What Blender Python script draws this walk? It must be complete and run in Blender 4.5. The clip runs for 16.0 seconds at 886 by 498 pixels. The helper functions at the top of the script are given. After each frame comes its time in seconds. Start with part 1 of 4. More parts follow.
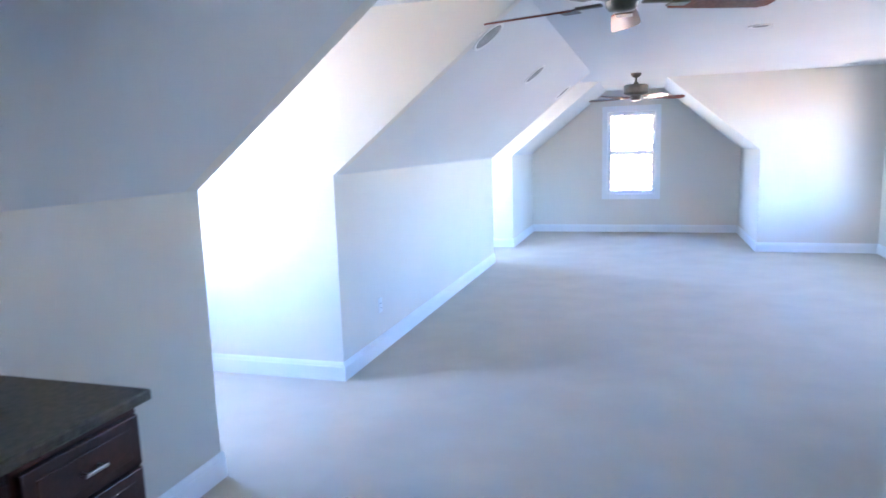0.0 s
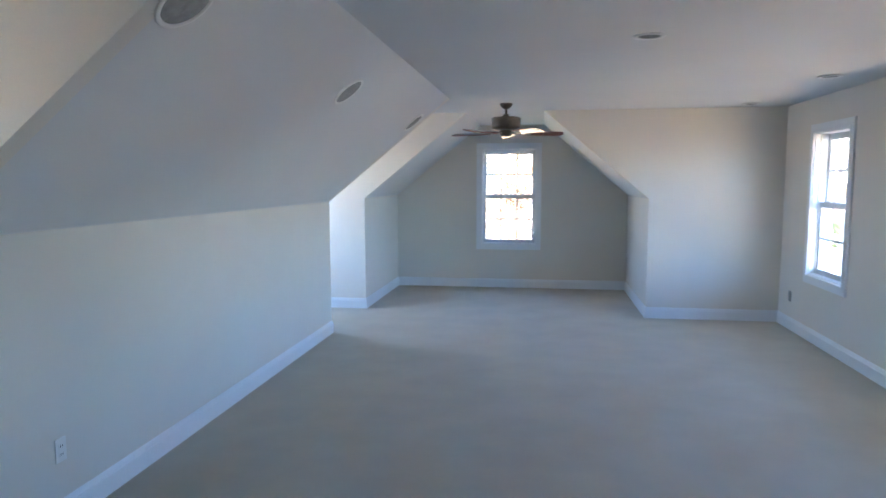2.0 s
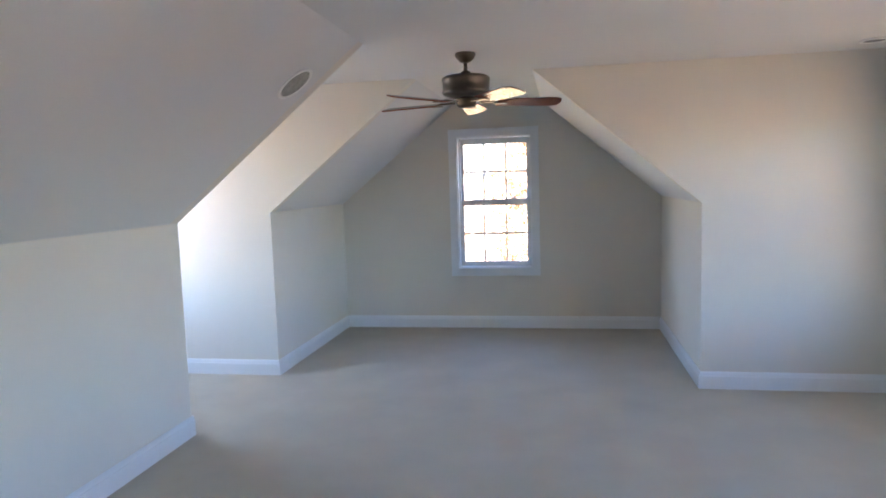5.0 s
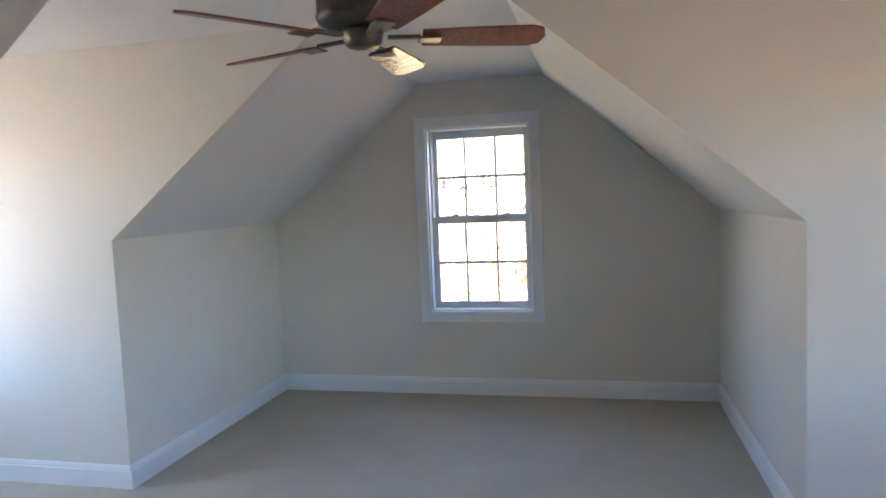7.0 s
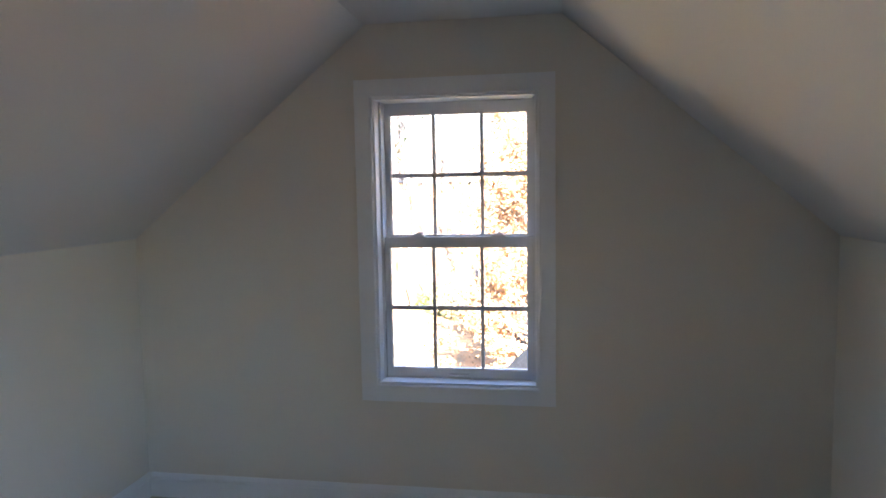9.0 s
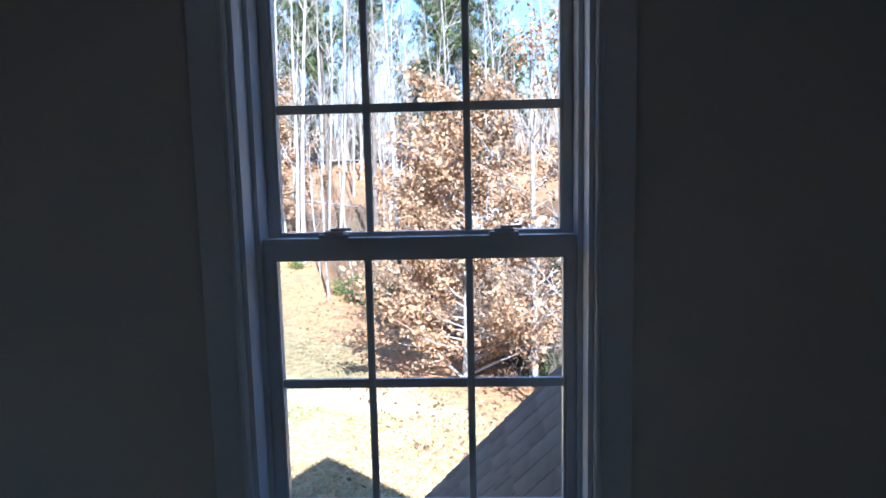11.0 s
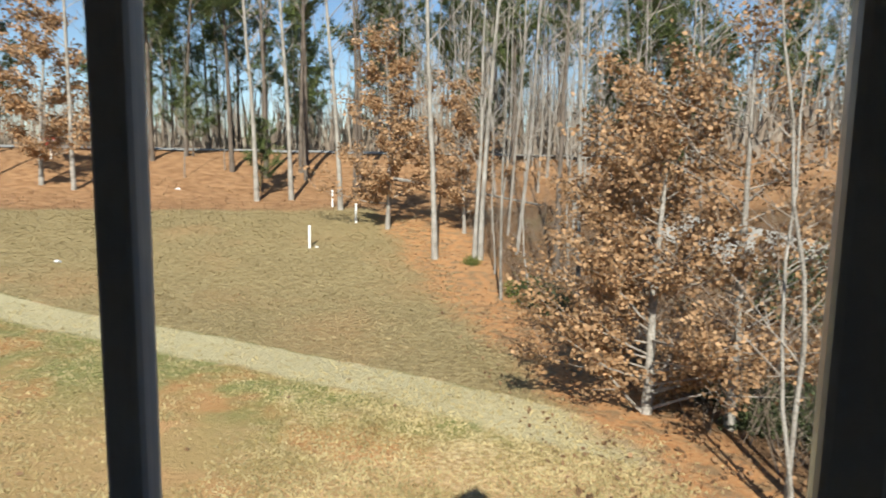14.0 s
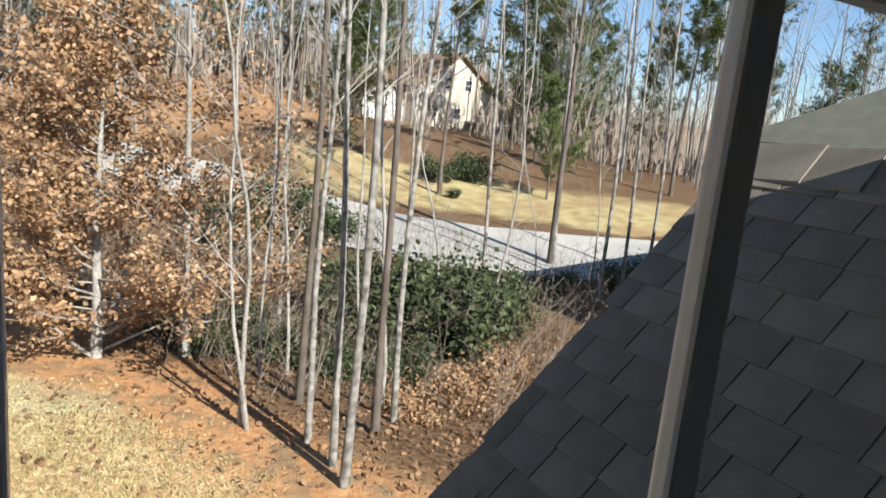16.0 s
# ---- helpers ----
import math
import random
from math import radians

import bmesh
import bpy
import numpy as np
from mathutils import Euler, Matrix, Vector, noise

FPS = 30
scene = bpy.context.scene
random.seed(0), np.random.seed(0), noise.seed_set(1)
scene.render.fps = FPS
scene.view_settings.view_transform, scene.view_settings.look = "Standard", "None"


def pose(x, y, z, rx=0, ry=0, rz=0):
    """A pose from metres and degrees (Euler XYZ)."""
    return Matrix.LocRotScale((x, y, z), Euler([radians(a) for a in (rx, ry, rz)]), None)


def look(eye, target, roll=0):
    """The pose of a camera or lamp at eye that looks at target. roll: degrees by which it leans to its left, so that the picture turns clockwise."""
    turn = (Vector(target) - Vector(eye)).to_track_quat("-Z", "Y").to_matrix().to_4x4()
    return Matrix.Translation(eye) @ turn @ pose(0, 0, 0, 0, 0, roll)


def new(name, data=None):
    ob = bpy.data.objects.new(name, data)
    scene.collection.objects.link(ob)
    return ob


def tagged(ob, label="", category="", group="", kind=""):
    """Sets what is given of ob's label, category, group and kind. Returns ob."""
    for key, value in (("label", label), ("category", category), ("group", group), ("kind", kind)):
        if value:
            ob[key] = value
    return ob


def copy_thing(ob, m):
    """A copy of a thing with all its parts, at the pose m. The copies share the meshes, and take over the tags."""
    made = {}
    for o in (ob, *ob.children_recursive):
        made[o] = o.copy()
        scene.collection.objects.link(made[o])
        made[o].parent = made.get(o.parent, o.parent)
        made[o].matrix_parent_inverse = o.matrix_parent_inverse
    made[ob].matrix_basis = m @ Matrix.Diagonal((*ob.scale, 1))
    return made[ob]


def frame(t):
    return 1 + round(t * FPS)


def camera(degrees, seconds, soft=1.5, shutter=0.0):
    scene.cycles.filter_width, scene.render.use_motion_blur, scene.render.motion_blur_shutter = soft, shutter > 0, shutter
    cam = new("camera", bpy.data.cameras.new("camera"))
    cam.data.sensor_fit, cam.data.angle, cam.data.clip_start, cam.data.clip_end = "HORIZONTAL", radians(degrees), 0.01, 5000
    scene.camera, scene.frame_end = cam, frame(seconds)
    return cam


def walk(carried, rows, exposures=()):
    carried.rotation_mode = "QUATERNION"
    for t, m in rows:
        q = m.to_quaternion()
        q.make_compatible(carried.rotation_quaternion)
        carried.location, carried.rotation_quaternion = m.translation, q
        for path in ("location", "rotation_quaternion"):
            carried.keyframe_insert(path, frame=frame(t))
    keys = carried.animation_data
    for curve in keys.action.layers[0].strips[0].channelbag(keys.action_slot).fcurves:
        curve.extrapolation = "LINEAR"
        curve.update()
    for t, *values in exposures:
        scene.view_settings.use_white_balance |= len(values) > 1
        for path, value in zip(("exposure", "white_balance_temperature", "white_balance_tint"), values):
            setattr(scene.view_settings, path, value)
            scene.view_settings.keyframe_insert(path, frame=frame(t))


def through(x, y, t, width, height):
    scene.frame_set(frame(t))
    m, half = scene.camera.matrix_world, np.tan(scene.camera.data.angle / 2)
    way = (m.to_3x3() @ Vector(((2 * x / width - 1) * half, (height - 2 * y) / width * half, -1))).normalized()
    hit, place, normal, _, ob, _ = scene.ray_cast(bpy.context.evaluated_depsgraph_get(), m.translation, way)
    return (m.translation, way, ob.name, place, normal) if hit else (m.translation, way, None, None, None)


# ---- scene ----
cam = camera(67.5, 16.0, soft=1.6, shutter=0.2)
PATH = [
    (0, (1.967, 0.799, 1.564), (1.383, 2.688, 1.262), -1.8),
    (0.5, (2.093, 1.255, 1.619), (1.653, 3.195, 1.418), -2.7),
    (1, (2.108, 1.771, 1.62), (1.804, 3.745, 1.502), -3.7),
    (1.5, (2.156, 2.31, 1.622), (1.966, 4.292, 1.43), -1.5),
    (2, (2.235, 2.762, 1.629), (1.935, 4.729, 1.422), -0.1),
    (2.5, (2.262, 3.212, 1.681), (1.65, 5.114, 1.596), 0.6),
    (3, (2.301, 3.624, 1.7), (1.441, 5.427, 1.605), -2.0),
    (3.5, (2.318, 4.018, 1.679), (1.467, 5.823, 1.559), -2.9),
    (4, (2.373, 4.519, 1.665), (1.779, 6.427, 1.575), -2.3),
    (4.5, (2.395, 5.075, 1.601), (1.846, 6.982, 1.354), -3.3),
    (5, (2.42, 5.612, 1.616), (2.067, 7.571, 1.415), -1.8),
    (5.2, (2.424, 5.827, 1.617), (2.091, 7.796, 1.5), -2.6),
    (7.3, (2.6, 8.05, 1.575), (2.077, 9.98, 1.385), -2.2),
    (7.5, (2.555, 8.243, 1.589), (1.984, 10.146, 1.362), -2.1),
    (8, (2.4, 8.715, 1.587), (1.924, 10.655, 1.495), -1.0),
    (8.5, (2.21, 9.211, 1.555), (1.76, 11.15, 1.35), -0.7),
    (9, (2.173, 9.6, 1.643), (1.849, 11.565, 1.462), -1.0),
    (9.2, (2.122, 9.804, 1.648), (1.867, 11.775, 1.42), -2.1),
    (11.3, (1.819, 11.535, 1.561), (1.746, 13.518, 1.31), -1.2),
    (11.5, (1.885, 11.687, 1.573), (1.596, 13.638, 1.237), -1.0),
    (12, (1.933, 12.05, 1.574), (1.477, 13.965, 1.221), 1.9),
    (12.5, (1.844, 12.407, 1.561), (1.403, 14.348, 1.37), 0.5),
    (13, (1.779, 12.625, 1.562), (1.217, 14.528, 1.314), -0.7),
    (13.5, (1.786, 12.71, 1.567), (0.992, 14.525, 1.295), -0.4),
    (14, (1.773, 12.754, 1.595), (1.16, 14.64, 1.337), 1.0),
    (14.5, (1.778, 12.757, 1.588), (1.715, 14.736, 1.295), 3.4),
    (14.6, (1.767, 12.757, 1.594), (1.849, 14.736, 1.312), 3.3),
    (14.9, (1.694, 12.764, 1.625), (2.06, 14.693, 1.241), -2.7),
    (15, (1.673, 12.767, 1.636), (2.165, 14.658, 1.211), -2.2),
    (15.5, (1.602, 12.78, 1.635), (2.532, 14.502, 1.223), 3.6),
    (16, (1.608, 12.777, 1.637), (2.554, 14.499, 1.264), 5.6),
]
walk(cam, [(t, look(eye, target, roll)) for t, eye, target, roll in PATH],
     exposures=[(0.0, 6.7, 4700, 20), (0.5, 5.95, 4800, 18), (1.5, 5.5, 4900, 12), (2.3, 5.42, 5150, 14), (3.5, 5.3, 5800, 20), (5.2, 5.4, 5650, 18), (7.3, 5.15, 5700, 16), (8.3, 4.95, 5900, 20), (9.2, 4.45, 6000, 20), (11.3, 2.1, 4800, 14), (12.5, 1.5, 4900, 10), (13.0, 1.2, 5300, 4), (14.0, 0.85, 6300, 8), (14.6, 0.65, 6400, 8), (15.4, 0.95, 6300, 8), (16.0, 1.25, 6000, 10)])


# world, sun and daylight at the windows
SUN_DIR = Vector((-2.32, 8.46, -6.31)).normalized()
world = bpy.data.worlds.new("world")
scene.world = world
world.use_nodes = True
wn = world.node_tree.nodes
sky = wn.new("ShaderNodeTexSky")
sky.sky_type = 'NISHITA'
sky.sun_disc = False
sky.sun_elevation = math.asin(-SUN_DIR.z)
sky.sun_rotation = math.atan2(-SUN_DIR.x, -SUN_DIR.y)
sky.air_density, sky.dust_density, sky.ozone_density = 1.0, 0.1, 3.0
world.node_tree.links.new(sky.outputs[0], wn["Background"].inputs[0])
wn["Background"].inputs[1].default_value = 0.075
sun = new("sun", bpy.data.lights.new("sun", 'SUN'))
sun.data.energy, sun.data.angle, sun.data.color = 5.0, radians(0.53), (1.0, 0.93, 0.82)
sun.matrix_world = look((0, 0, 30), Vector((0, 0, 30)) + SUN_DIR)


def daylight(name, at, to, wide, high, watts, colour):
    lamp = new(name, bpy.data.lights.new(name, 'AREA'))
    lamp.data.shape, lamp.data.size, lamp.data.size_y = 'RECTANGLE', wide, high
    lamp.data.energy, lamp.data.color = watts, colour
    lamp.matrix_world = look(at, to)
    return lamp


SKYBLUE = (0.70, 0.86, 1.0)
daylight("daylight_dormer", (-1.75, 4.08, 1.40), (0, 4.08, 0.4), 0.8, 1.4, 0.42, SKYBLUE)
daylight("daylight_dormer", (-1.75, 10.18, 1.40), (0, 10.18, 0.4), 0.8, 1.4, 0.62, SKYBLUE)
daylight("daylight_side", (5.22, 9.56, 1.40), (3.9, 9.56, 0.0), 0.8, 1.4, 0.2, SKYBLUE)
daylight("daylight_side", (5.22, 7.82, 1.40), (3.9, 7.82, 0.0), 0.8, 1.4, 0.2, SKYBLUE)
# extra fill lamp behind the added third side window, to brighten the left wall
daylight("daylight_side", (5.22, 6.08, 1.40), (3.9, 6.08, 0.0), 0.8, 1.4, 0.2, SKYBLUE)


# materials
def mat(name, base, rough=0.6, metal=0.0, var=0.12, scale=8.0, fine=120.0, bump=0.1, bump_dist=0.002, second=None, spec=0.5):
    """Two-scale noise over a base colour, with fine relief."""
    m = bpy.data.materials.new(name)
    m.use_nodes = True
    t = m.node_tree
    n, l = t.nodes, t.links
    b = n["Principled BSDF"]
    b.inputs["Roughness"].default_value = rough
    b.inputs["Metallic"].default_value = metal
    b.inputs["Specular IOR Level"].default_value = spec
    co = n.new("ShaderNodeTexCoord")
    big, small = n.new("ShaderNodeTexNoise"), n.new("ShaderNodeTexNoise")
    big.inputs["Scale"].default_value, small.inputs["Scale"].default_value = scale, fine
    big.inputs["Detail"].default_value = small.inputs["Detail"].default_value = 4
    for k in (big, small):
        l.new(co.outputs["Object"], k.inputs["Vector"])
    mix = n.new("ShaderNodeMix")
    mix.data_type = 'RGBA'
    mix.inputs["A"].default_value = (*[max(0, c * (1 - var)) for c in base], 1)
    other = second or [min(1, c * (1 + var)) for c in base]
    mix.inputs["B"].default_value = (*other, 1)
    add = n.new("ShaderNodeMath")
    add.operation = 'MULTIPLY_ADD'
    l.new(small.outputs[0], add.inputs[0])
    add.inputs[1].default_value = 0.5
    half = n.new("ShaderNodeMath")
    half.operation = 'MULTIPLY'
    half.inputs[1].default_value = 0.5
    l.new(big.outputs[0], half.inputs[0])
    l.new(half.outputs[0], add.inputs[2])
    ramp = n.new("ShaderNodeMapRange")
    ramp.inputs["From Min"].default_value, ramp.inputs["From Max"].default_value = 0.35, 0.65
    l.new(add.outputs[0], ramp.inputs[0])
    l.new(ramp.outputs[0], mix.inputs["Factor"])
    l.new(mix.outputs["Result"], b.inputs["Base Color"])
    if bump:
        bp = n.new("ShaderNodeBump")
        bp.inputs["Strength"].default_value, bp.inputs["Distance"].default_value = bump, bump_dist
        l.new(small.outputs[0], bp.inputs["Height"])
        l.new(bp.outputs[0], b.inputs["Normal"])
    return m


def varied(m, low=0.8, high=1.2):
    """Vary a material piece by piece."""
    n, l = m.node_tree.nodes, m.node_tree.links
    b = n["Principled BSDF"]
    src = b.inputs["Base Color"].links[0].from_socket
    info = n.new("ShaderNodeObjectInfo")
    rng = n.new("ShaderNodeMapRange")
    rng.inputs["To Min"].default_value, rng.inputs["To Max"].default_value = low, high
    l.new(info.outputs["Random"], rng.inputs[0])
    hsv = n.new("ShaderNodeHueSaturation")
    l.new(rng.outputs[0], hsv.inputs["Value"])
    l.new(src, hsv.inputs["Color"])
    l.new(hsv.outputs[0], b.inputs["Base Color"])
    return m


def leafy(m, low=0.6, high=1.4, through=0.25):
    """Vary leaf by leaf and let some light through."""
    n, l = m.node_tree.nodes, m.node_tree.links
    b = n["Principled BSDF"]
    src = b.inputs["Base Color"].links[0].from_socket
    geo = n.new("ShaderNodeNewGeometry")
    rng = n.new("ShaderNodeMapRange")
    rng.inputs["To Min"].default_value, rng.inputs["To Max"].default_value = low, high
    l.new(geo.outputs["Random Per Island"], rng.inputs[0])
    hsv = n.new("ShaderNodeHueSaturation")
    l.new(rng.outputs[0], hsv.inputs["Value"])
    l.new(src, hsv.inputs["Color"])
    l.new(hsv.outputs[0], b.inputs["Base Color"])
    tr = n.new("ShaderNodeBsdfTranslucent")
    l.new(hsv.outputs[0], tr.inputs["Color"])
    mx = n.new("ShaderNodeMixShader")
    mx.inputs[0].default_value = through
    l.new(b.outputs[0], mx.inputs[1])
    l.new(tr.outputs[0], mx.inputs[2])
    l.new(mx.outputs[0], n["Material Output"].inputs["Surface"])
    return m


M_WALL = mat("cream_wall_paint", (0.70, 0.655, 0.58), 0.75, var=0.035, scale=1.3, fine=260, bump=0.12, bump_dist=0.0008, spec=0.25)
M_CEIL = mat("ceiling_paint", (0.67, 0.665, 0.655), 0.85, var=0.03, scale=1.1, fine=220, bump=0.15, bump_dist=0.001, spec=0.2)
M_TRIM = mat("white_trim_paint", (0.76, 0.77, 0.78), 0.38, var=0.02, scale=5, fine=90, bump=0.04, bump_dist=0.0006)
M_CARPET = mat("beige_carpet", (0.54, 0.49, 0.40), 0.95, var=0.08, scale=2.5, fine=330, bump=0.8, bump_dist=0.006, spec=0.05)
M_BRONZE = mat("brushed_bronze", (0.13, 0.11, 0.085), 0.38, 0.85, var=0.2, scale=18, fine=200, bump=0.05)
M_BLADE = mat("reddish_wood_blade", (0.21, 0.075, 0.045), 0.24, var=0.3, scale=6, fine=60, bump=0.06, bump_dist=0.0005)
M_CHERRY = mat("dark_cherry_wood", (0.055, 0.018, 0.014), 0.35, var=0.3, scale=5, fine=60, bump=0.05, bump_dist=0.0005)
M_STONE = mat("speckled_brown_laminate", (0.13, 0.098, 0.062), 0.4, var=0.45, scale=40, fine=260, bump=0.03, bump_dist=0.0004)
M_STEEL = mat("satin_nickel", (0.62, 0.60, 0.57), 0.3, 1.0, var=0.08, scale=20, fine=150, bump=0.02)
M_GRILLE = mat("speaker_grille", (0.26, 0.26, 0.25), 0.6, 0.1, var=0.25, scale=30, fine=600, bump=0.5, bump_dist=0.002)
M_PLASTIC = mat("white_plastic", (0.74, 0.73, 0.70), 0.4, var=0.03, scale=10, fine=100, bump=0.02)
M_DARK = mat("dark_slot", (0.03, 0.03, 0.03), 0.6, var=0.1, scale=10, fine=100, bump=0)
M_OUTLET = mat("grey_outlet_face", (0.22, 0.22, 0.21), 0.5, var=0.08, scale=10, fine=100, bump=0.02)
M_SASH = mat("vinyl_sash", (0.66, 0.67, 0.68), 0.26, var=0.03, scale=6, fine=90, bump=0.03, bump_dist=0.0005)
M_BARK = mat("grey_bark", (0.27, 0.24, 0.20), 0.9, var=0.35, scale=2.2, fine=28, bump=0.8, bump_dist=0.02, second=(0.46, 0.43, 0.38), spec=0.1)
M_BARK_F = mat("far_grey_bark", (0.21, 0.185, 0.155), 0.9, var=0.35, scale=2.2, fine=28, bump=0.5, bump_dist=0.02, second=(0.37, 0.34, 0.30), spec=0.1)
M_BARK_D = mat("dark_bark", (0.11, 0.085, 0.065), 0.9, var=0.35, scale=2.2, fine=28, bump=0.8, bump_dist=0.02, second=(0.2, 0.165, 0.135), spec=0.1)
M_BARK_P = mat("pale_blotched_bark", (0.14, 0.12, 0.10), 0.9, var=0.5, scale=5, fine=9, bump=0.6, bump_dist=0.01, second=(0.40, 0.37, 0.32), spec=0.1)
M_TWIG = mat("grey_twigs", (0.30, 0.26, 0.215), 0.9, var=0.3, scale=1.5, fine=20, bump=0, second=(0.42, 0.38, 0.33), spec=0.1)
M_BROWNLEAF = leafy(mat("dry_oak_leaves", (0.36, 0.20, 0.095), 0.6, var=0.3, scale=1.5, fine=14, bump=0, second=(0.52, 0.34, 0.19), spec=0.15))
# brown leaves, their colour lowered to hold some of the gully's shade
M_LITTER = leafy(mat("shade_darkened_leaves", (0.20, 0.115, 0.06), 0.8, var=0.3, scale=1.5, fine=14, bump=0, second=(0.36, 0.22, 0.12), spec=0.1), 0.5, 1.3, 0.1)
M_PINE = leafy(mat("pine_needles", (0.07, 0.105, 0.032), 0.7, var=0.35, scale=0.8, fine=8, bump=0, second=(0.17, 0.20, 0.065), spec=0.2), through=0.2)
M_SHRUB = leafy(mat("evergreen_leaves", (0.035, 0.05, 0.022), 0.6, var=0.3, scale=2, fine=16, bump=0, second=(0.105, 0.125, 0.05), spec=0.25), through=0.15)
M_GRASSY = leafy(mat("green_weeds", (0.10, 0.14, 0.03), 0.8, var=0.3, scale=2, fine=16, bump=0, second=(0.25, 0.25, 0.08), spec=0.2))
M_SHINGLE = varied(mat("asphalt_shingles", (0.19, 0.165, 0.13), 0.95, var=0.35, scale=9, fine=420, bump=0.7, bump_dist=0.002, second=(0.29, 0.26, 0.205), spec=0.1), 0.84, 1.14)
M_SHINGLE2 = mat("grey_brown_roof", (0.13, 0.125, 0.095), 0.95, var=0.25, scale=3, fine=30, bump=0.5, bump_dist=0.01, spec=0.1)
# kept near black so the added roof slabs bounce little light indoors
M_ROOFDARK = mat("charcoal_roof", (0.042, 0.039, 0.035), 0.95, var=0.25, scale=3, fine=30, bump=0.5, bump_dist=0.01, spec=0.1)
M_ROOFTAN = mat("tan_brown_roof", (0.26, 0.17, 0.11), 0.95, var=0.25, scale=2, fine=20, bump=0.4, bump_dist=0.01, spec=0.1)
M_SIDING = mat("pale_siding", (0.55, 0.485, 0.385), 0.7, var=0.08, scale=2, fine=30, bump=0.1)
M_WHITEWALL = mat("white_siding", (0.75, 0.74, 0.70), 0.7, var=0.06, scale=2, fine=30, bump=0.1)
M_CONCRETE = mat("pale_concrete", (0.37, 0.35, 0.31), 0.9, var=0.18, scale=0.5, fine=9, bump=0.3, bump_dist=0.005, spec=0.1)
M_ASPHALT = mat("grey_road", (0.33, 0.32, 0.30), 0.9, var=0.12, scale=0.5, fine=12, bump=0.2, bump_dist=0.005, spec=0.1)
M_PVC = mat("white_pipe", (0.8, 0.8, 0.78), 0.4, var=0.03, scale=6, fine=40, bump=0)
M_RED = mat("red_board", (0.55, 0.05, 0.04), 0.5, var=0.08, scale=6, fine=40, bump=0)

M_STRAW = leafy(mat("dry_grass_blades", (0.42, 0.34, 0.15), 0.9, var=0.3, scale=1.2, fine=9, bump=0, second=(0.60, 0.50, 0.27), spec=0.1), 0.82, 1.18)
M_STRAW_D = leafy(mat("dull_grass_blades", (0.33, 0.26, 0.125), 0.9, var=0.3, scale=0.8, fine=9, bump=0, second=(0.46, 0.37, 0.2), spec=0.1), 0.85, 1.15)
M_BRUSH = mat("brown_brush", (0.20, 0.15, 0.11), 0.95, var=0.3, scale=0.3, fine=3, bump=0, second=(0.34, 0.28, 0.22), spec=0.05)
M_GLASS = bpy.data.materials.new("window_glass")
M_GLASS.use_nodes = True
gn, gl = M_GLASS.node_tree.nodes, M_GLASS.node_tree.links
g_clear, g_gloss, g_mix, g_fres = (gn.new("ShaderNodeBsdfTransparent"), gn.new("ShaderNodeBsdfGlossy"), gn.new("ShaderNodeMixShader"), gn.new("ShaderNodeLayerWeight"))
g_clear.inputs[0].default_value = (0.87, 0.89, 0.89, 1)
g_gloss.inputs["Roughness"].default_value = 0.02
g_fres.inputs["Blend"].default_value = 0.5
g_pow, g_amt = gn.new("ShaderNodeMath"), gn.new("ShaderNodeMath")
g_pow.operation, g_amt.operation = 'POWER', 'MULTIPLY_ADD'
g_pow.inputs[1].default_value = 5.0
g_amt.inputs[1].default_value, g_amt.inputs[2].default_value = 0.7, 0.05
gl.new(g_fres.outputs["Facing"], g_pow.inputs[0])
gl.new(g_pow.outputs[0], g_amt.inputs[0])
gl.new(g_amt.outputs[0], g_mix.inputs[0])
gl.new(g_clear.outputs[0], g_mix.inputs[1])
gl.new(g_gloss.outputs[0], g_mix.inputs[2])
gl.new(g_mix.outputs[0], gn["Material Output"].inputs["Surface"])


